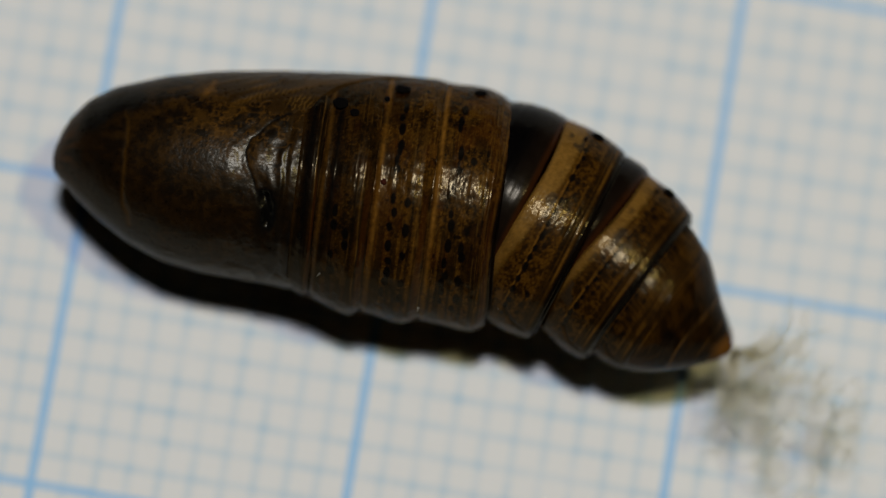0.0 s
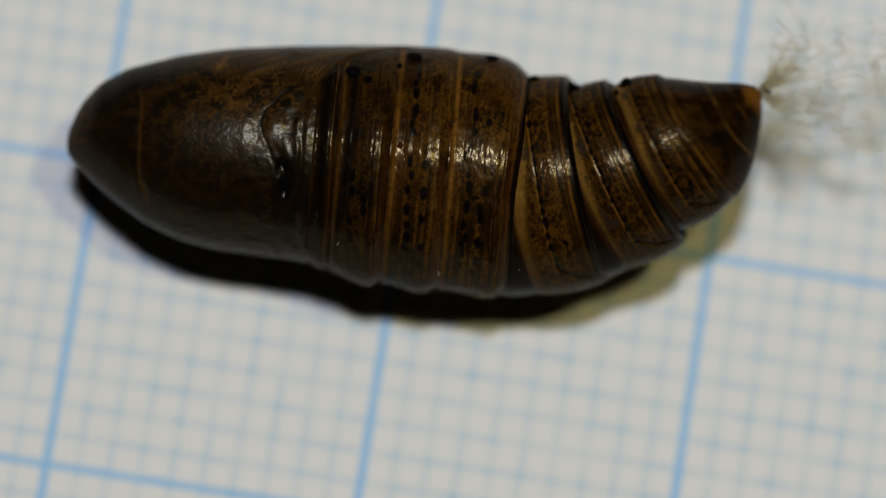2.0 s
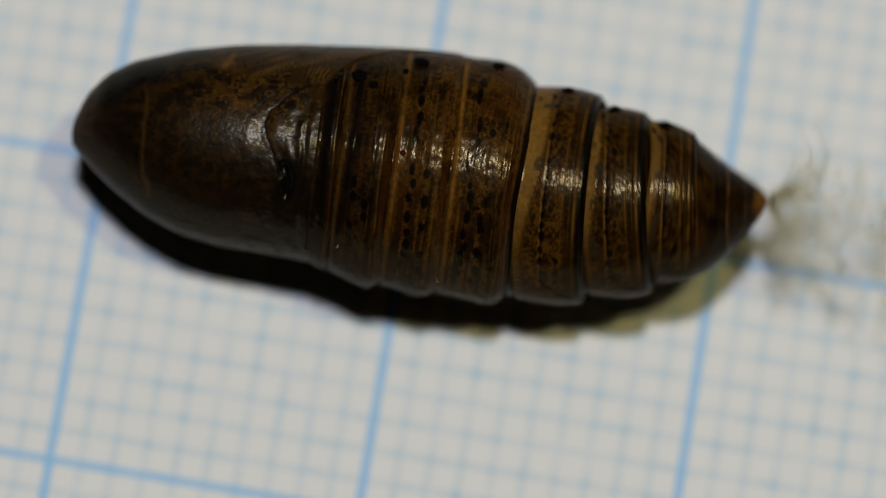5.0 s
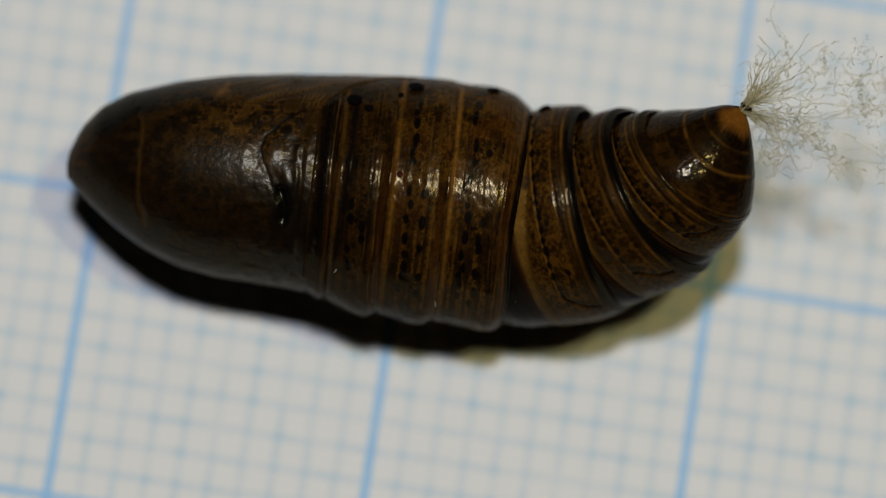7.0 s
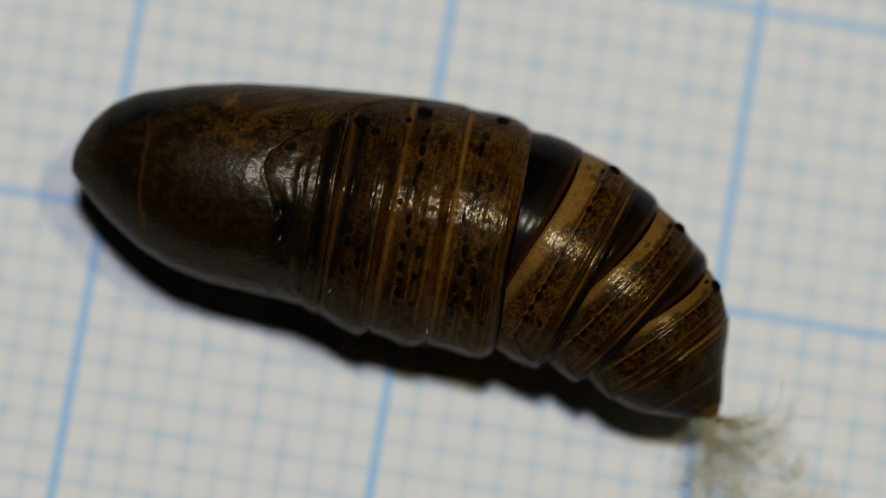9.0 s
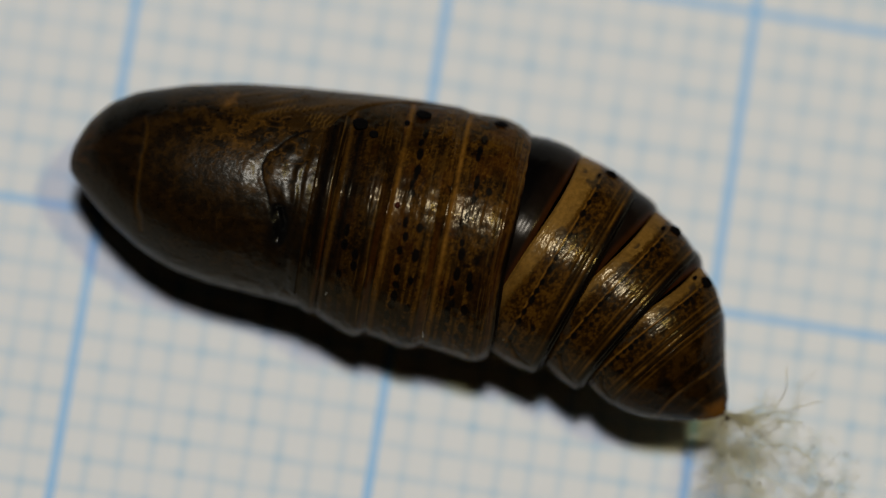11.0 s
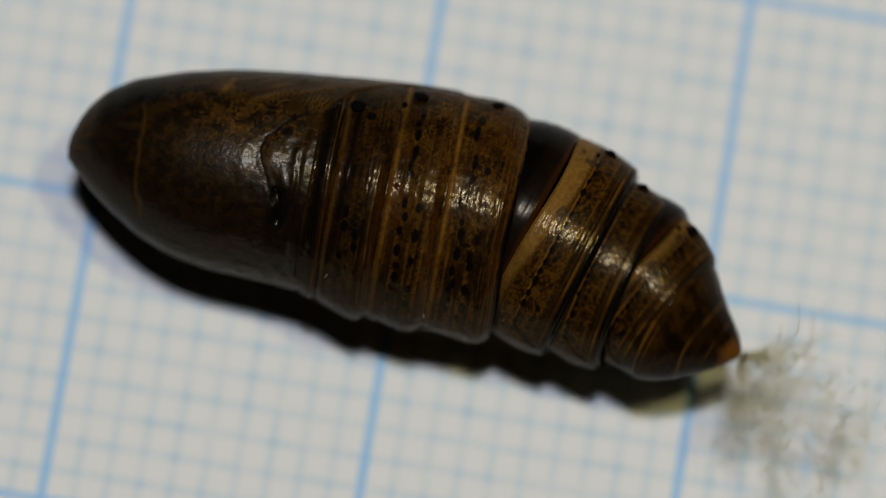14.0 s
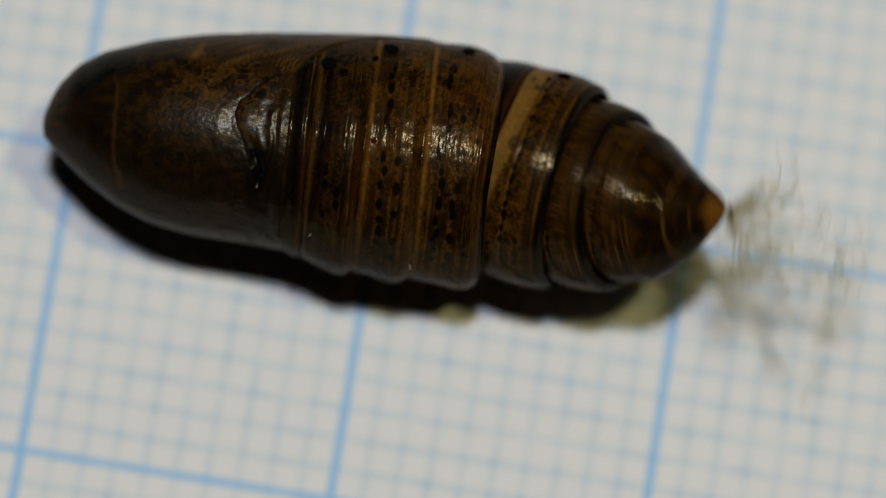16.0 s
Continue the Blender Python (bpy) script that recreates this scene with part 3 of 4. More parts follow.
def tail_piece(name, parent, x0, x1, label):
    """A stretch of the tapered tail, which begins at the last ring's rim; its own origin lies at TAIL_REAR."""
    x, angle = grid(x0, x1, 0.024, count=460)
    deg = np.degrees(angle)
    near = step(2.36, 2.46, x)
    up = smooth_profile(TAIL_UP, x) * (1 - near) + profile(TAIL_UP, x) * near
    low = smooth_profile(TAIL_LOW, x) * (1 - near) + profile(TAIL_LOW, x) * near
    middle, r = (up + low) / 2, (up - low) / 2
    r = r - 0.03 * hump(x, 0.05, 0.05) + 0.025 * hump(x, 0.16, 0.08) + 0.02 * hump(x, TAIL_REAR - 0.04, 0.07)
    r = r + 0.03 * (mottle(x, angle, 2.0, 303) - 0.5) * step(2.5, 2.1, x)
    r = r - (0.04 * step(TAIL_REAR, x1, x) if name == "tail_segment" else 0.06 * step(TAIL_REAR + 0.02, x0, x))
    tip = step(2.02, 2.42, x)
    r = r * (1 - 0.10 * tip * hump(deg, 0, 40)) + 0.05 * tip * (grain(x * 5, angle * 2.5, x * 0, 306) - 0.5)
    P = np.stack([x - TAIL_REAR, middle + r * np.sin(angle), 1.06 * r * np.cos(angle) * np.where(np.abs(deg) > 90, 1 - 0.30 * step(-0.7, 0.5, x), 1.0)], axis=-1)
    m = mottle(x, angle, 2.0, 310)
    C = blend(np.zeros((*x.shape, 3)) + BROWN, AMBER, 0.38 * step(0.40, 0.66, m))
    C = blend(C, (0.075, 0.032, 0.004), 0.2 * step(0.5, 0.8, rings(x * 1.2, angle * 4, 340)))
    C = blend(C, DARK, 0.5 * step(0.5, 0.7, rings(x, angle, 330)))
    C = blend(C, DARK, 0.55 * step(0.5, 1.6, x + 0.6 * (m - 0.5)))
    worn = 0.35 + 0.8 * step(0.3, 0.6, grain(x, angle * 4, x * 0, 344))
    C = blend(C, OCHRE, (0.70 * hump(x, 0.07, 0.045) + 0.28 * hump(x, 0.26, 0.03) + 0.36 * hump(x - 0.05 * np.sin(angle * 3), TAIL_REAR + 0.03, 0.035) + 0.2 * hump(x, 1.80, 0.03)) * worn)
    C = blend(C, (0.15, 0.056, 0.007), 0.85 * step(1.98, 2.30, x + 0.25 * (m - 0.5)) * (0.25 + 0.75 * step(55, 5, deg)))
    C = blend(C, INK, 0.8 * step(1.0, 0.5, np.hypot((x - 0.72) / 0.28, (deg + 28) / 11) + 0.6 * (m - 0.5)))
    C = blend(C, INK, 0.6 * step(1.0, 0.6, np.hypot((x - 0.35) / 0.15, (deg - 62) / 8)))
    return part(name, sheet_mesh(name, P, C), GLOSS, parent, label)


def dome(name, parent, centre, normal, along, long, wide, high, colour, mat, label=""):
    """A low oval boss on the shell."""
    bm = bmesh.new()
    bmesh.ops.create_icosphere(bm, subdivisions=3, radius=1.0)
    n = Vector(normal).normalized()
    t = (Vector(along) - n * n.dot(Vector(along))).normalized()
    m = Matrix((t, n.cross(t), n)).transposed()
    for v in bm.verts:
        q = Vector((v.co.x * long, v.co.y * wide, v.co.z * high)) * (1 + 0.08 * noise.noise(v.co * 1.7 + Vector(centre)) * 2.2)
        v.co = (Vector(centre) + m @ q) * MM
    data = bpy.data.meshes.new(name)
    bm.to_mesh(data)
    bm.free()
    data.polygons.foreach_set("use_smooth", [True] * len(data.polygons))
    layer = data.color_attributes.new("pigment", "FLOAT_COLOR", "POINT")
    layer.data.foreach_set("color", list((*colour, 1.0)) * len(data.vertices))
    return part(name, data, mat, parent, label)


def fore_spiracle(parent, x, deg, long, wide):
    a = np.array([[math.radians(deg)]])
    c = fore(np.array([[x]]), a, 0.07)[0, 0]
    return dome("spiracle", parent, c, (0, math.sin(a[0, 0]), math.cos(a[0, 0])), (1, 0, 0), long, wide, 0.035, INK, BLACK, "black oval breathing pore")


def ring_spiracle(parent, x, r, deg, size):
    a = math.radians(deg)
    return dome("spiracle", parent, (x, r * math.sin(a), r * math.cos(a)), (0, math.sin(a), math.cos(a)), (1, 0, 0), size, size * 1.25, 0.10, INK, BLACK, "black oval breathing pore")


def thread(rng, start, way, length, curl, steps=16, pull=None, crimp=0.0):
    """The path of one silk thread; crimp: how far its small waves swing."""
    p, d, path = np.array(start, float), np.array(way, float), []
    wave, speed = rng.uniform(0, 6), rng.uniform(1.3, 2.3)
    side = np.array([rng.uniform(-1, 1) for _ in range(3)])
    for k in range(steps):
        path.append(p + side * crimp * math.sin(wave + k * speed) * rng.uniform(0.4, 1.2))
        d = d + np.array([rng.gauss(0, curl) for _ in range(3)])
        if pull is not None:
            d = d + (np.array(pull) - p) * 0.06
        d /= np.linalg.norm(d) + 1e-9
        p = p + d * length / steps
    return path


def build_pupa():
    pupa = new("pupa")
    pupa.empty_display_size = 0.002
    tagged(pupa, "glossy dark brown moth pupa with tan-banded rings, wriggling on graph paper", "pupa")
    thorax_piece("head", -14.235, -11.78, pupa, "blackish brown rounded head end")
    thorax_piece("thorax", -11.79, -6.45, pupa, "smooth dark brown thorax with a black slit")
    wing_case(pupa, ((-10.83, 2.76), (-9.46, 2.54), (-8.23, 1.97), (-6.83, 2.15), (-6.22, 2.44), (-5.92, 2.90), (-5.50, 3.24), (-4.52, 3.63), (-3.30, 3.85), (-2.22, 3.79)), False)
    wing_case(pupa, ((-12.73, -1.31), (-11.49, -1.96), (-10.20, -2.33), (-8.74, -2.55), (-7.49, -2.61), (-6.30, -2.82)), True)
    fixed_ring(pupa, -6.55, -5.75, 101, 0.82, ((-58, -40),), (0.4,), 0.08)
    second = fixed_ring(pupa, -5.75, -4.05, 111, 0.58, ((-52, -44, -27, -20), (-36, -30)), (0.62, 0.95), 0.14)
    third = fixed_ring(pupa, -4.05, -2.26, 121, 0.10, ((-62, -54, -48, -42, -35, -24, -18, -11, 2, 6, 12, 16, 23, 31, 35), (-64, -52, -37, -25, -12)), (0.64, 1.12), 0.15)
    fourth = fixed_ring(pupa, -2.26, 0.10, 131, 0.06, ((-64, -57, -50, -46, -38, -31, -19, -14, -4, 5, 14, 27, 31, 40), (-66, -58, -47, -34, -30, 12)), (0.66, 1.08), 0.16)
    fore_spiracle(second, -5.41, 35.1, 0.24, 0.25)
    fore_spiracle(second, -4.93, 29.5, 0.14, 0.15)
    fore_spiracle(third, -3.56, 50.0, 0.25, 0.26)
    fore_spiracle(third, -4.0, 40.4, 0.09, 0.12)
    fore_spiracle(fourth, -1.13, 57.4, 0.22, 0.22)
    c = fore(np.array([[-3.78]]), np.array([[math.radians(-4.0)]]))[0, 0]
    dome("red_speck", third, c, (0, 0, 1), (1, 0, 0), 0.09, 0.10, 0.035, (0.030, 0.006, 0.003), BLACK, "tiny dark red bead")
    rng = random.Random(3)
    for x, deg in ((-2.30, -67.7), (-5.48, -59.2), (0.20, -60.7)):
        at = fore(np.array([[x]]), np.array([[math.radians(deg)]]), 0.05)[0, 0]
        lint = tubes("lint", [thread(rng, at, (0.5, rng.uniform(-1, 1), 0.1), rng.uniform(0.15, 0.35), 0.3, 7)], [0.007])
        part("lint", lint, SILK, pupa, "tiny white lint fibre")
    # fore and rear radius, sag, flatness of the spiracles' side, seed, width of the tan band, place of the dots, darkness, flecks over the whole tan band, dark rear rim, spiracle's angle, membrane
    rows = ((3.37, 3.31, -0.02, 0.02, 401, 0.78, 0.98, 0.20, 0.0, 1.0, 59, 3.36, 1.9),
            (2.95, 2.88, -0.08, 0.045, 411, 0.50, 0.80, 0.34, 1.0, 1.0, 57, 3.00, 1.7),
            (2.54, 2.36, -0.13, 0.09, 421, 0.40, 0.62, 0.45, 1.0, 0.25, 50, 2.62, 1.4))
    chain = []
    for (r0, r1, drop, flat, seed, tan_width, row, gloom, clean, rim, deg, ball, reach), length in zip(rows, RING_LENGTHS):
        ring = moving_ring(pupa, length, r0, r1, drop, flat, seed, tan_width, row, gloom, clean, rim)
        membrane(ring, ball, -0.25, reach, r0)
        ring_spiracle(ring, length - 0.90, r0 * (1 - 0.4 * flat) + 0.085, deg, 0.20)
        ring_spiracle(ring, length - 1.22, r0 + 0.06, deg - 10, 0.06)
        chain.append(ring)
    fore_tail = tail_piece("tail_segment", pupa, -0.5, TAIL_REAR + 0.06, "dark brown tapered ring before the tail tip")
    tail = tail_piece("tail_cone", pupa, TAIL_REAR - 0.12, TAIL_END, "dark brown cone with an orange-brown tip")
    chain.append(fore_tail)
    hooks = []
    rng = random.Random(7)
    for _ in range(9):
        d = np.array([1.0, rng.uniform(-0.5, 0.5), rng.uniform(-0.5, 0.5)])
        hooks.append([np.array([TAIL_END - TAIL_REAR - 0.05, TAIL_DROP, 0]) + d * k * 0.07 + np.array([0, 0.03 * k * k * d[1] * 0.4, 0]) for k in range(5)])
    data = tubes("cremaster", hooks, [0.04] * 9, 5)
    layer = data.color_attributes.new("pigment", "FLOAT_COLOR", "POINT")
    layer.data.foreach_set("color", [0.03, 0.012, 0.004, 1.0] * len(data.vertices))
    part("cremaster", data, SMOOTH, tail, "dark hooked spines at the tail tip")
    chain.append(tail)
    return pupa, chain


def build_silk():
    rng = random.Random(21)
    tuft = new("silk_tuft")
    tuft.empty_display_size = 0.002
    tagged(tuft, "loose tuft of pale silk threads stuck to the pupa's tail", "silk")
    # two feathery bundles of fine threads leave the gummed tip, one upwards, one sagging
    roots = []
    for way, count, reach in (((1.0, 0.55, 0.10), 46, 1.9), ((0.8, -0.75, -0.35), 34, 1.5)):
        for _ in range(count):
            start = (rng.uniform(-0.05, 0.05), rng.gauss(0, 0.07), rng.gauss(0, 0.07))
            roots.append(thread(rng, start, [c + rng.gauss(0, 0.085) for c in way], reach * rng.uniform(0.3, 1.1), 0.10, 18, None, 0.03))
    root = part("silk_root", tubes("silk_root", roots, [rng.uniform(0.007, 0.014) for _ in roots]), GUM, tuft, "ochre gummed threads")
    tagged(root, kind="stuff")
    # the web: tangled clumps round a loose ring with gaps, tied to the root by single threads
    web, clumps = [], []
    for k in range(17):
        a, out = 2 * math.pi * k / 17 + rng.uniform(-0.2, 0.2), rng.uniform(0.75, 1.9)
        clumps.append((2.75 + 1.45 * out * math.cos(a), 1.2 * out * math.sin(a) + 0.1, rng.uniform(-1.5, 0.1) - 0.15 * out))
    clumps += [(rng.uniform(0.8, 2.0), rng.uniform(-1.0, 0.45), rng.uniform(-0.9, 0.0)) for _ in range(6)]
    for c in clumps:
        for _ in range(rng.randint(6, 12)):
            at = [v + rng.gauss(0, 0.26) for v in c]
            web.append(thread(rng, at, [rng.uniform(-1, 1) for _ in range(3)], rng.uniform(0.6, 2.2), 0.42, 22, c, 0.055))
        web.append(thread(rng, (0.2, rng.uniform(-0.2, 0.2), 0), [c[0], c[1], c[2]], math.dist((0, 0, 0), c) * 1.2, 0.16, 28, c, 0.05))
    for c, e in zip(clumps, clumps[1:] + clumps[:1]):
        web.append(thread(rng, c, [q - p for p, q in zip(c, e)], math.dist(c, e) * 1.3, 0.15, 20, e, 0.05))
    tagged(part("silk_web", tubes("silk_web", web, [rng.uniform(0.006, 0.012) for _ in web], 4), SILK, tuft, "pale tangled silk threads"), kind="stuff")
    loops = [thread(rng, (0.2, 0.1, 0.1), (0.9, rng.uniform(-0.3, 1.0), rng.uniform(-0.2, 0.5)), rng.uniform(1.2, 4.2), 0.20, 34, None, 0.05) for _ in range(11)]
    tagged(part("silk_loop", tubes("silk_loop", loops, [rng.uniform(0.008, 0.013) for _ in loops]), GUM, tuft, "single wavy silk threads"), kind="stuff")
    return tuft, root


pupa, chain = build_pupa()
silk, silk_root = build_silk()


# ---- what moves ----
def bent(across, up):
    """A turn by so many degrees sideways and upwards."""
    v = Vector((0, -radians(up), radians(across)))
    return Matrix.Rotation(v.length, 4, v.normalized()) if v.length > 1e-6 else Matrix()


def chain_poses(slides, across, up):
    """The hind rings in the pupa's space, from the first moving joint on: for each ring the way from rim to rim in millimetres, and the
    sideways and upward bend of its joint in degrees. Returns each part's pose and the tail tip's."""
    m, made = Matrix.Translation((0.1 * MM, (-0.18 + 0.32 * min(max(up[0] / 20, 0), 1)) * MM, 0)), []
    for slide, a, u, length in zip((*slides, TAIL_REAR), across, up, (*RING_LENGTHS, 0.0)):
        half = bent(a / 2, u / 2)
        m = m @ half @ Matrix.Translation((slide * MM, 0, 0)) @ half
        made.append(m @ Matrix.Translation((-length * MM, 0, 0)))
    made.append(m.copy())
    return made, m @ Matrix.Translation(((TAIL_END - TAIL_REAR) * MM, TAIL_DROP * MM, 0))


def motions():
    places = [  # seconds, x, y in millimetres, roll, turn in degrees
        (0.0, 13.359, 0.477, 0.00, 2.68),
        (0.5, 13.431, 0.751, -3.48, 2.97),
        (1.0, 13.335, 0.641, 0.08, 3.79),
        (1.5, 13.344, 0.572, -1.02, 3.84),
        (2.0, 13.420, 0.771, -3.16, 4.26),
        (2.5, 13.353, 0.636, -0.01, 4.72),
        (3.0, 13.391, 0.739, -3.02, 4.87),
        (5.5, 13.369, 0.443, -0.21, 1.88),
        (6.0, 13.415, 0.848, -3.64, 2.64),
        (6.5, 13.412, 0.797, -3.60, 2.50),
        (7.0, 13.415, 0.656, -4.32, 2.72),
        (7.5, 13.307, 0.516, -1.74, -0.32),
        (8.0, 13.405, 0.652, -4.52, 0.08),
        (8.5, 13.405, 0.686, -4.23, -0.07),
        (9.0, 13.292, 0.350, -1.12, -1.08),
        (11.5, 13.355, 0.334, -0.30, -2.31),
        (12.0, 13.360, 0.406, -2.13, -2.01),
        (12.5, 13.380, 0.363, -1.76, -2.25),
        (13.0, 13.466, 0.747, -3.94, -0.62),
        (13.5, 13.414, 0.470, -0.77, -1.00),
        (14.0, 13.431, 0.440, -1.77, -1.04),
        (14.5, 13.430, 0.505, -1.77, -1.02),
        (15.0, 13.429, 0.525, 0.63, 1.15),
        (15.5, 13.423, 0.665, -1.02, 3.24),
        (16.0, 13.429, 0.629, -0.09, 3.17),
    ]
    bends = []  # seconds; way from rim to rim of three rings in millimetres; sideways, then upward bend of four joints in degrees
    bends += [(0, 2.36, 2.36, 1.06, -20.1, -10.3, 2.2, -1.7, -2.6, 2.3, 0.6, 1.1), (0.1, 2.31, 2.28, 1.39, -22.2, -14.1, -4.6, -7.2, -7.5, -4.9, -4.3, -1.1), (0.2, 2.26, 2.07, 1.52, -20.3, -15.5, -10.3, -4.7, -3.7, -2.7, -2.3, -0.6), (0.3, 2.19, 1.93, 1.45, -14.1, -10.8, -13.3, 3.9, 6.9, 3.5, 0.9, 3.5), (0.4, 2.61, 1.83, 1.22, -6.5, 5.2, -0.5, 7.2, 19.5, 14.2, 6.1, 4.4), (0.5, 2.67, 2.04, 1.44, 8.8, 10.1, -1.8, 8.8, 29.8, 16.4, 10.4, 0.9), (0.6, 2.62, 2.09, 1.42, 12.5, 12.7, 4.7, 5.9, 24.8, 15, 7.2, 1.8), (0.7, 2.27, 1.93, 1.51, 10.7, 13.6, 3.5, 3.7, 12.8, 3.3, -2.5, 0.8)]
    bends += [(0.8, 2.1, 1.88, 1.47, -6.6, -5.9, -10.7, 0.6, 8.4, 1.8, -2.5, 2.1), (0.9, 2.23, 2.11, 1.69, -18.2, -14.9, -11.5, -9, -6.4, -7.3, -6.3, -1.5), (1, 2.34, 2.12, 1.62, -22.1, -17.3, -10.2, -7.9, -4.9, -3.8, -2.9, -0.5), (1.1, 2.29, 2.03, 1.57, -19.9, -16.3, -11.6, -4.4, -3.3, -2.1, -1.6, -0.3), (1.2, 2.33, 1.89, 1.36, -18.7, -9.5, -5, -0.2, -1.2, -0.1, -1.7, -0.4), (1.3, 2.39, 1.92, 1.28, -18.1, -7.2, -1.4, 1.6, -0.5, 1.3, -1.2, -0.1), (1.4, 2.41, 2, 1.22, -17.7, -7.8, 0.7, 2.6, 0.1, 2.5, -0.2, -0.1), (1.5, 2.42, 2.13, 1.19, -18.4, -11.1, 1.3, 2.4, 1.7, 4.1, 1.3, 0.1)]
    bends += [(1.6, 2.37, 1.97, 1.27, -15.3, -8.8, -5.7, 5.4, 7.7, 7.2, 2.2, 4.1), (1.7, 2.46, 1.71, 1.17, -10.3, 1.3, -0.7, 5.7, 13.7, 9.8, 1.3, 3.6), (1.8, 2.51, 1.82, 1.33, 8.7, 6.8, -2, 7.3, 27.2, 14.2, 3.6, 1.5), (1.9, 2.4, 1.92, 1.47, 12.1, 10, 2.1, 5.7, 24.9, 13.9, 5.8, 1.2), (2, 2.04, 1.88, 1.73, 13.1, 13.8, 3.1, 4.3, 13.2, 4.4, 2.3, -0.5), (2.1, 2.15, 1.89, 1.55, 2.6, 4.8, -3.3, 3, 12.3, 4, -1.5, 1.8), (2.2, 2.12, 1.91, 1.63, -15.6, -10.3, -11, -6.5, -4.9, -8.9, -8, -3.2), (2.3, 2.29, 1.95, 1.53, -21.1, -13.4, -7.6, -5.6, -5.9, -6.1, -5, -2.4)]
    bends += [(2.4, 2.3, 1.84, 1.52, -20.3, -16.4, -7.4, -2.7, -1.6, -1.9, -0.1, -1.1), (2.5, 2.49, 1.7, 1.38, -20.6, -13.2, 1.9, 2.3, 4.2, 2.8, 4, -0.3), (2.6, 2.64, 1.71, 1.23, -12.4, -0.9, 3.7, 6.7, 12.3, 10.4, 3.8, 4.2), (2.7, 2.66, 1.86, 1.2, -8.3, 2.7, 2.8, 5.9, 16.1, 13.4, 3.3, 5.9), (2.8, 2.52, 1.92, 1.34, 6.8, 6.4, -0.1, 6, 24.2, 13.5, 2.3, 3), (2.9, 2.15, 1.76, 1.54, 12.5, 13, 0.2, 5.7, 19.5, 5.1, -4.1, 0.9), (3, 2.04, 1.86, 1.71, 10.6, 11.5, -0.9, 5, 13, 0.5, -8.4, 1.7), (3.1, 1.98, 1.92, 1.62, -1.1, -2.1, -10, 1, 10.7, 0.6, -6, 2.7)]
    bends += [(3.2, 2.22, 1.94, 1.56, -19.1, -11.3, -9, -5.4, -5.4, -7.2, -7.2, -2.5), (3.4, 2.35, 2.09, 1.5, -19, -12.2, -6.3, -2, -2.6, -0.4, -1.3, 0.6), (3.7, 2.37, 2.03, 1.43, -18.1, -10.5, -5.5, 0.4, -0.1, 2.1, -0, 1.7), (4.2, 2.39, 2.01, 1.4, -17.8, -9.4, -5, 1.5, 1.1, 3.1, 0.3, 2.3), (4.4, 2.4, 1.76, 1.23, -10.4, -0.4, -3, 5, 12.4, 8.4, 0.7, 3.8), (4.6, 2.24, 1.65, 1.33, 10.7, 13.5, 2.4, 4.6, 21.9, 8.6, -0.1, 0.4), (4.75, 2.29, 1.88, 1.53, 17.3, 18.3, 6.8, 4.2, 16.5, 4.9, -1.9, -0.1), (4.9, 2.19, 1.83, 1.47, 9.5, 12.5, 2.2, 3.4, 12.9, 2.5, -4.1, 0.6)]
    bends += [(5.1, 2.13, 1.74, 1.35, -9.3, -1.1, -4.4, 0.5, 2.4, -2.5, -6.1, -0.9), (5.3, 2.23, 1.89, 1.5, -19.3, -11.2, -8.7, -4.9, -5.3, -7.5, -7.1, -3.1), (5.4, 2.28, 1.71, 1.23, -17, -4.9, -1.4, 3.7, 1, -1.5, -3.6, -1.6), (5.5, 2.46, 1.84, 1.28, -17.3, -2, 3.8, 6.8, -3.3, -6.3, -7.2, -3.2), (5.6, 2.45, 1.94, 1.33, -17.2, -3.3, 2.1, 3.8, -3, -4.5, -5.9, -1.9), (5.7, 2.44, 1.98, 1.36, -17, -4, 0.5, 1.6, -3.4, -3.6, -5.4, -1.4), (5.8, 2.46, 1.94, 1.3, -16.8, -3, 1, 1.4, -3.1, -3, -5.4, -1.6), (5.9, 2.55, 1.98, 1.31, -7.9, 5.5, 5.4, 4.1, -2.4, -4.7, -7.1, -3.1)]
    bends += [(6, 2.52, 2, 1.25, 6.5, 14, 10.1, -1.6, 8.1, 4.4, -3.4, 0.7), (6.1, 2.63, 2.07, 1.25, 10.3, 11.3, 7.7, 0.8, 22.6, 14.8, 3.3, 3), (6.2, 2.58, 1.98, 1.32, 10.5, 9, 2.7, 4.9, 24.9, 14.3, 3.2, 2.3), (6.3, 2.39, 1.94, 1.37, 5.9, 1.1, -6.4, 6.5, 24, 11.4, 2.1, 2.6), (6.4, 2.18, 1.79, 1.34, -6.6, -2.4, -6.9, 5, 13, 4.2, -1.5, 2.9), (6.5, 2.15, 1.98, 1.56, -15.2, -14.5, -14.5, 3.7, 5.4, -1.6, -1.7, 1.9), (6.6, 2.16, 2.04, 1.64, -17.8, -16.5, -14, -3.7, -2.1, -5.3, -3.9, -0.6), (6.7, 2.29, 1.83, 1.37, -17.6, -6.6, -4.3, -0.2, -3.2, -5.2, -6.1, -2.5)]
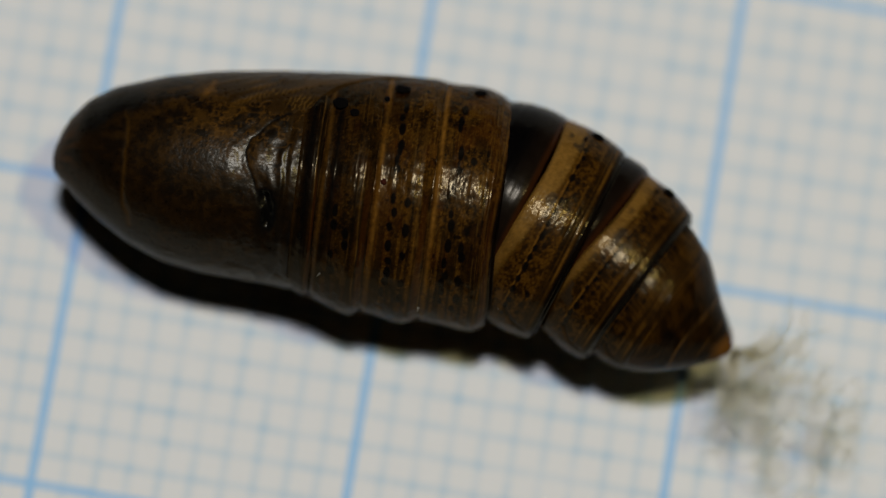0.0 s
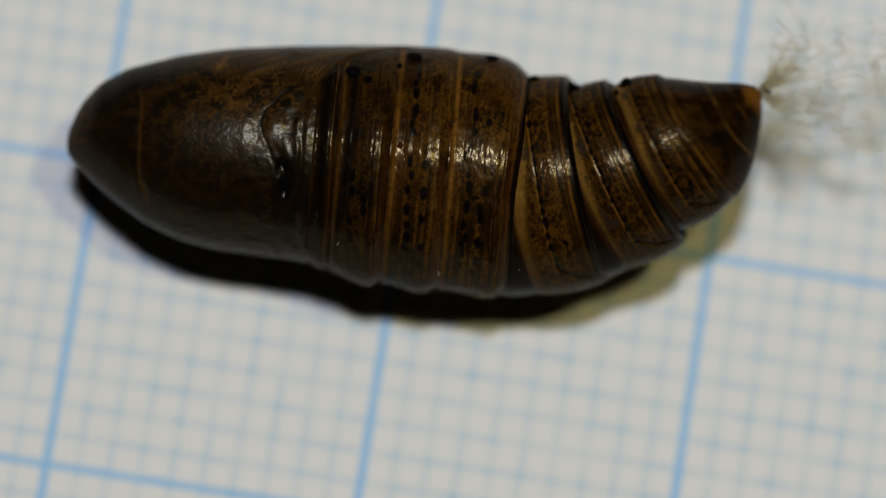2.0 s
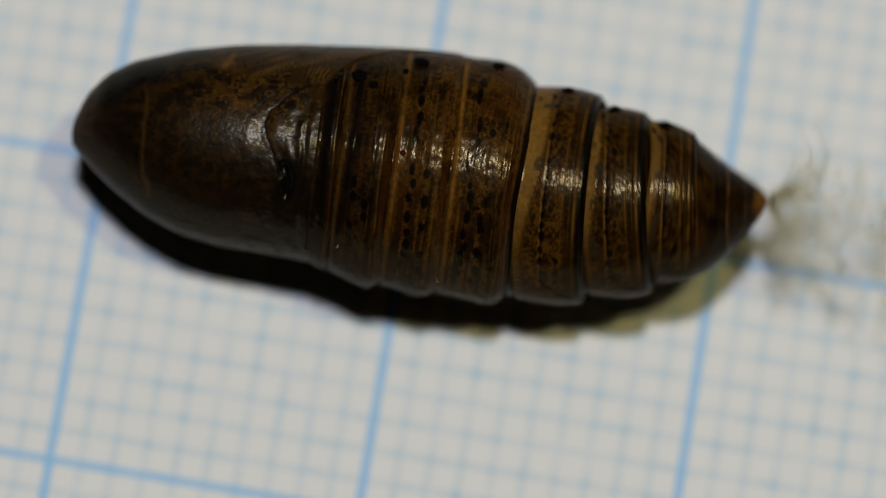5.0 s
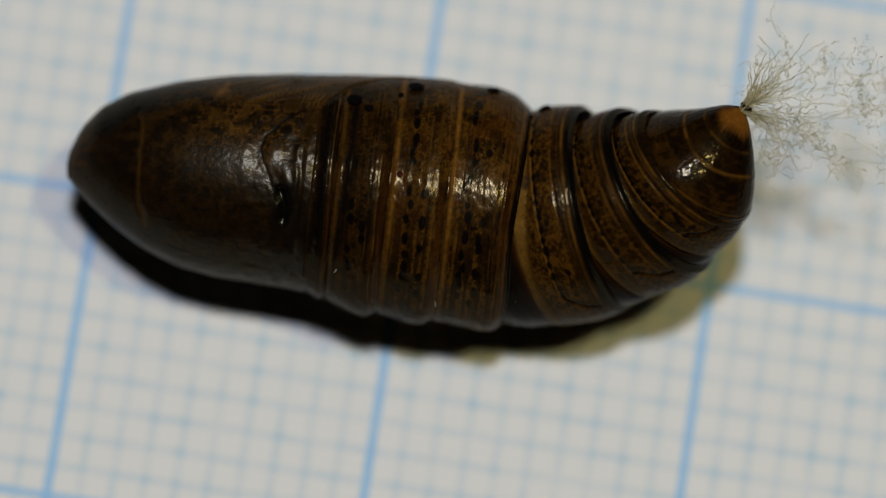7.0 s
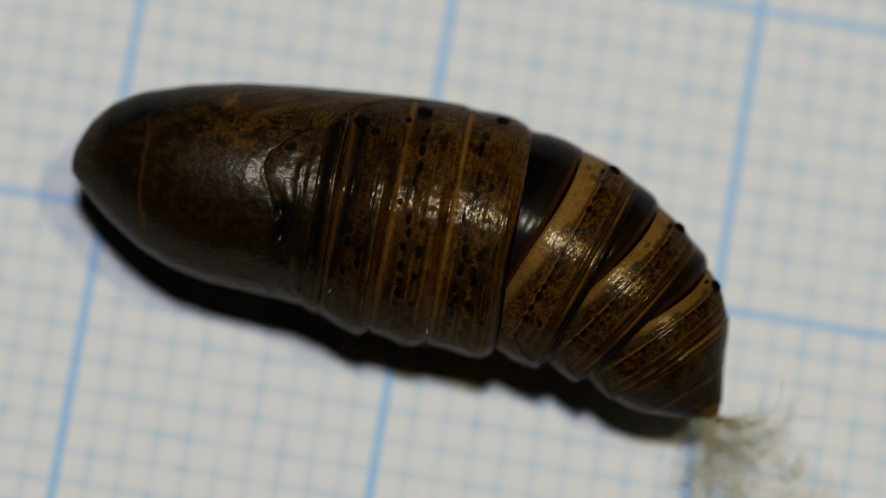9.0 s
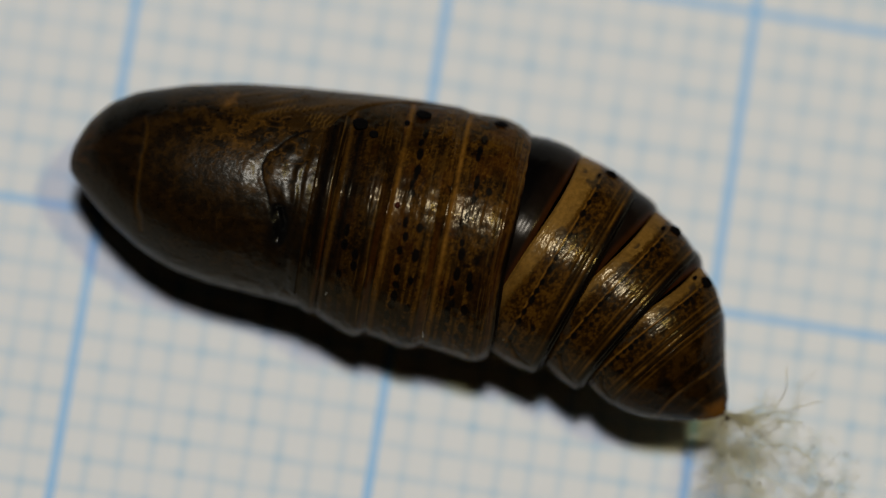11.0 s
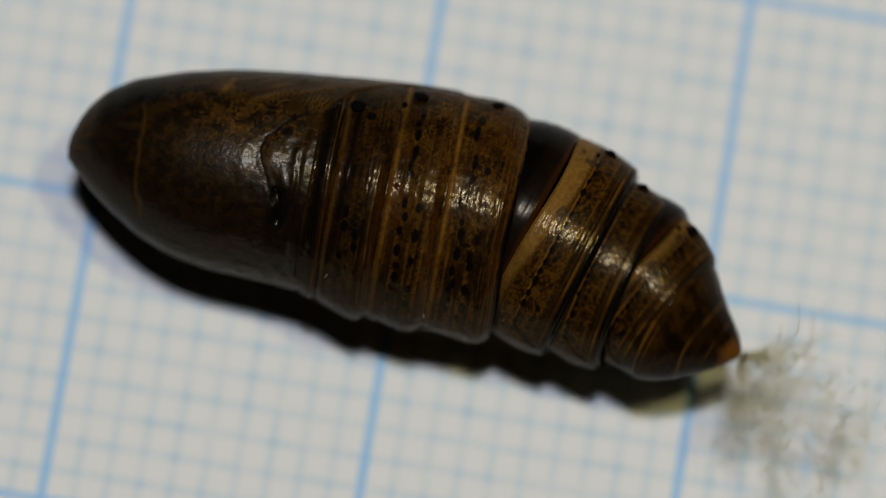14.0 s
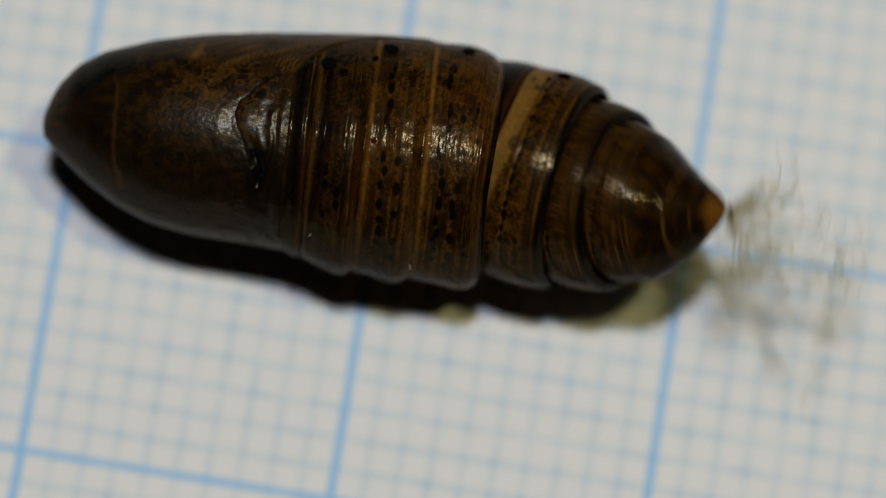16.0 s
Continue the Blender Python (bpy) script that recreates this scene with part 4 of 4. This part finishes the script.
    bends += [(6.8, 2.41, 1.85, 1.38, -8.2, 4.7, 3.5, 6.9, -1.5, -5.2, -6.3, -2.7), (6.9, 2.3, 1.89, 1.54, 11.5, 15.7, 9.8, 3.3, 9.8, 2.5, -0.9, 2), (7, 2.54, 2.03, 1.43, 12.2, 11.1, 11.6, 2.4, 21.8, 14.4, 7.7, 6.7), (7.1, 2.57, 1.95, 1.37, 10.8, 8, 3.7, 5.7, 24.9, 14.3, 5.3, 4.2), (7.2, 2.45, 2.01, 1.35, -0.9, -0.3, -3.6, 4.3, 18.7, 11.4, 2.2, 5.2), (7.3, 2.25, 2.06, 1.46, -8.1, -4.2, -5.4, 0.2, 6, 2.8, -2.1, 3.1), (7.4, 2.25, 2.1, 1.55, -18.4, -11.2, -7.9, -9.2, -5.8, -7.1, -7.3, -2.4), (7.5, 2.38, 2.14, 1.45, -18.8, -7.8, -3.8, -8.3, -3.9, -5, -6.6, -2.5)]
    bends += [(7.6, 2.46, 1.94, 1.27, -13.2, 2.4, 3.9, 2.6, -1.3, -3.1, -6.3, -2.4), (7.7, 2.47, 2.05, 1.66, 4.7, 13, 5.6, 9.9, -1.3, -8.8, -7.6, -4.9), (7.8, 2.34, 1.9, 1.47, 14.9, 17.7, 9.2, 2.3, 15.1, 6, -1.4, 0.6), (7.9, 2.59, 1.95, 1.29, 13, 11.1, 7.3, 1.2, 24.4, 15, 2.4, 2.1), (8, 2.63, 1.85, 1.18, 8.1, 5.8, 3.7, -0.4, 22.5, 14.3, -0.5, 2.4), (8.1, 2.61, 1.99, 1.26, 4.3, 3.4, 1, 2, 21.3, 13.7, 0.8, 3.8), (8.2, 2.6, 2.04, 1.31, 4.9, 5.1, 1.6, 3.8, 21.2, 13.7, 2.3, 4.1), (8.3, 2.59, 2.07, 1.33, 5.3, 5.2, 1.7, 4.1, 21, 13.5, 3.2, 4.3)]
    bends += [(8.4, 2.56, 1.97, 1.33, 5.8, 4.3, 0.2, 3.8, 22.2, 13.4, 4.8, 4.3), (8.5, 2.34, 1.72, 1.36, 2.9, 4, -1.9, 1.3, 18.9, 8.1, 3.4, 3.6), (8.6, 2.24, 1.8, 1.34, -9.5, -4.2, -5, 1, 7, 3.4, 0.6, 2.7), (8.7, 2.16, 1.87, 1.55, -18.1, -14.6, -13.2, -5.1, -2.4, -4.3, -3.4, -1.5), (8.8, 2.23, 1.91, 1.53, -19.8, -14.5, -11.5, -4.1, -2.9, -3.5, -2.9, -1.3), (8.9, 2.28, 1.93, 1.55, -19.2, -13, -9.5, -3.3, -2.8, -3.8, -2.7, -0.6), (9, 2.3, 1.94, 1.63, -18.4, -12.5, -9.5, -3.4, -4.3, -5.9, -3.2, -0.6), (9.1, 2.3, 2.02, 1.59, -19.2, -13.4, -9.1, -3.6, -3.3, -3.7, -2.5, -0.1)]
    bends += [(9.2, 2.28, 2, 1.54, -19.6, -13.8, -9.5, -3.6, -3.2, -2.8, -2.5, -0.5), (9.6, 2.35, 2.08, 1.48, -18.4, -12, -7, -0.4, -0.7, 1.3, -0.2, 1.6), (10.2, 2.35, 2.08, 1.48, -18.3, -12, -7.1, -0.3, -0.5, 1.5, -0.2, 1.8), (10.8, 2.35, 2.09, 1.49, -18.4, -12.4, -7.4, -0.6, -0.8, 1.2, -0.2, 1.6), (11.3, 2.29, 2.03, 1.53, -19.5, -13.1, -9, -4.2, -3.3, -2.4, -2.5, -0.4), (11.4, 2.25, 2.07, 1.66, -19.7, -14.8, -12.3, -8.4, -4.4, -4.2, -3.2, -0.8), (11.5, 2.18, 2.01, 1.68, -19.4, -13.9, -13.7, -11.8, -6.5, -6.1, -4.3, -1.6), (11.6, 2.22, 1.95, 1.6, -19.6, -14, -12.8, -7.9, -3.7, -4.4, -3.5, -1.5)]
    bends += [(11.7, 2.21, 1.92, 1.56, -20.1, -15.3, -13.1, -5.6, -3.3, -4, -3.3, -1.6), (11.8, 2.23, 1.89, 1.51, -19.7, -13.3, -11.2, -3.5, -2.9, -3, -3.4, -1.4), (11.9, 2.23, 1.98, 1.64, -19.9, -13.4, -12.7, -4.2, -4.5, -3.5, -4.5, -1), (12, 2.22, 1.95, 1.71, -18.3, -10.4, -13.4, -3.4, -7.5, -4.9, -6.8, -1.7), (12.1, 2.22, 1.94, 1.61, -19.8, -13, -12.7, -3.9, -4.2, -3.5, -4.5, -1.2), (12.2, 2.24, 1.94, 1.54, -19.9, -14.1, -11.6, -3.9, -3.3, -3.1, -3.3, -1.2), (12.3, 2.23, 1.9, 1.49, -19.6, -13.9, -10.9, -3.1, -2.8, -2.8, -2.7, -1.4), (12.4, 2.28, 1.93, 1.43, -18.6, -11.4, -7.5, -0.1, -2.3, -1.2, -1.6, -1)]
    bends += [(12.5, 2.33, 1.93, 1.35, -15.4, -7.8, -7.5, 7.5, 5.8, 6.4, 2.7, 4.1), (12.6, 2.58, 1.7, 1.14, -13.8, 2.2, 1.7, 7.9, 11.1, 10.7, 2.6, 4), (12.7, 2.5, 1.71, 1.18, -8.9, 4.4, 2, 5.9, 13.4, 10.1, 1.4, 3.7), (12.8, 2.53, 1.9, 1.27, 7.9, 10.7, 4.9, 3.3, 23.9, 14.4, 3.4, 3.2), (12.9, 2.62, 1.95, 1.24, 11.5, 13.9, 5.8, 2.9, 24.9, 13.8, 2.3, 3), (13, 2.47, 1.8, 1.25, 11.7, 15.6, -0.2, 3.8, 21, 5.4, -5, 1.6), (13.1, 2.38, 1.92, 1.34, 5.2, 9.9, -0.1, 2.3, 13.9, 3.8, -4.8, 2.5), (13.2, 2.12, 1.89, 1.45, -6.7, -5.4, -10.8, 0.4, 8.4, 1.4, -3.3, 2.1)]
    bends += [(13.3, 2.26, 1.92, 1.46, -19, -10.7, -7, -4.9, -5.5, -6.2, -6.7, -2.6), (13.4, 2.24, 1.89, 1.38, -18.7, -13.7, -6.5, -3.8, -3.3, -1.4, -3.4, -0.8), (13.5, 2.29, 1.95, 1.3, -18.7, -14.9, -2.4, -4.3, -5.1, 0.2, -3.2, -0.1), (13.6, 2.36, 1.75, 1.13, -17.5, -5.8, 2.1, 2, -0.4, 2.5, -2.1, -0.4), (13.7, 2.58, 1.73, 1.13, -14.5, 0.9, 1.8, 6.1, 10.4, 10.5, 1.8, 4.6), (13.8, 2.63, 1.7, 1.17, -14.5, 2.9, 0.6, 6.9, 10.5, 11.3, 1.9, 4.8), (13.9, 2.62, 1.68, 1.29, -14.7, 3.3, -5.5, 7.9, 8.3, 12.5, 1.9, 5.6), (14, 2.45, 1.61, 1.49, -17.5, 1.1, -13.3, 5.3, -1, 7, -1.4, 1.9)]
    bends += [(14.1, 2.32, 1.73, 1.46, -17.3, -4.9, -11.3, 1.4, -1.9, 2, -2.5, 0.3), (14.2, 2.29, 1.77, 1.34, -16.8, -5.8, -5.8, 1.1, -0.4, 0.3, -2.8, -0.6), (14.3, 2.37, 1.76, 1.22, -12.6, -2.2, -4.2, 5.7, 11.1, 8.2, -0, 3.5), (14.4, 2.58, 1.83, 1.06, -9.1, 2.8, 1.5, 8.3, 17.5, 14.5, -0.6, 4.2), (14.5, 2.47, 1.91, 1.05, 5.9, 10.7, 7.4, 8.8, 22.9, 16.4, -3, 0.2), (14.6, 2.51, 2.01, 1.22, 10.6, 13.1, 9.5, 5.3, 23.2, 15.8, 1, 1.5), (14.7, 2.3, 1.87, 1.39, 10.4, 13.5, 5, 4.2, 16.1, 6.6, -2.2, 0.9), (14.8, 2.3, 1.94, 1.41, 3.1, 8, 1.7, 2.9, 11.5, 4.2, -3.1, 2.3)]
    bends += [(14.9, 2.23, 1.93, 1.52, -12, -3.2, -6.8, -0.1, -1.7, -8.5, -9.7, -2.4), (15, 2.23, 1.81, 1.49, -19.2, -8.9, -11.2, -0, -4.4, -10.2, -9.4, -4.3), (15.1, 2.27, 1.81, 1.44, -20, -9.2, -8.9, -1.2, -3.8, -7.6, -7.5, -3.7), (15.2, 2.24, 1.74, 1.34, -19, -9.7, -8.1, -0.2, -0.6, -1.9, -3.1, -1.8), (15.3, 2.34, 1.75, 1.24, -17.8, -4, -1.3, 2.5, 0.6, 0.5, -2.1, -0.5), (15.4, 2.63, 1.65, 1.13, -16.6, 4.5, 3.3, 6.5, 10.5, 9.3, 2.1, 5.4), (15.5, 2.67, 1.58, 1.12, -17, 8.5, 5.9, 7.1, 8.7, 7.9, 2.1, 6.2), (15.6, 2.63, 1.7, 1.15, -16.6, 4, 3.1, 6.3, 10, 9.2, 2.1, 5.6)]
    bends += [(15.7, 2.34, 1.83, 1.32, -16.1, -6.3, -7.1, 4.7, 7.3, 5.7, 1, 4.4), (15.8, 2.24, 1.78, 1.34, -16.8, -7.9, -6.3, -0.6, 0.2, -1, -3.4, -1.3), (15.9, 2.25, 1.8, 1.33, -14.7, -6.5, -5.6, -1, 1.5, 0.3, -4.4, -1.4), (16, 2.54, 1.62, 1.13, -12, 3, 0.9, 3.1, 14.9, 13, 0.1, 2.7)]
    table = np.array(places)

    def pupa_pose(t):
        x, y, roll, turn = (float(np.interp(t, table[:, 0], table[:, k])) for k in (1, 2, 3, 4))
        return pose(x * MM, y * MM, AXIS_HEIGHT * MM, roll, 0, turn)

    times = [row[0] for row in bends]
    walk(pupa, [(t, pupa_pose(t)) for t in times])
    poses = {row[0]: chain_poses(row[1:4], row[4:8], row[8:12]) for row in bends}
    for k, ring in enumerate(chain):
        walk(ring, [(t, poses[t][0][k]) for t in times])
    # the silk hangs from the tail tip and trails its swing: seconds, its heading in degrees
    headings = np.array([(0, -29), (0.3, -26), (0.5, 25), (0.7, 18), (0.9, -8), (1.0, -11), (1.5, -25), (2.0, 10), (2.3, -20), (2.5, -22), (3.0, 10), (3.4, -24), (4.2, -22), (4.75, 12), (5.5, -39), (5.9, -20),
                         (6.0, 9), (6.5, -48), (6.8, -30), (7.0, 10), (7.3, -38), (7.5, -50), (7.8, 20), (8.0, -15), (8.5, -20), (8.8, -38), (9.0, -42), (11.5, -32), (12.0, -36), (12.5, -35), (12.8, 15), (13.0, -4),
                         (13.5, -22), (14.0, -29), (14.5, 5), (14.8, -2), (15.0, -9), (15.5, -10), (16.0, -20)])
    rows, root_rows = [], []
    for t, *row in bends:
        tip = pupa_pose(t) @ poses[t][1]
        ahead = tip.to_3x3() @ Vector((1, 0, 0))
        heading = float(np.interp(t, headings[:, 0], headings[:, 1]))
        rows.append((t, Matrix.Translation(tip.translation) @ pose(0, 0, 0, 0.4 * heading, 0, heading)))
        root_rows.append((t, pose(0, 0, 0, 0, -0.5 * math.degrees(math.asin(ahead.z)), 0.35 * (math.degrees(math.atan2(ahead.y, ahead.x)) - heading))))
    walk(silk, rows)
    walk(silk_root, root_rows)


motions()
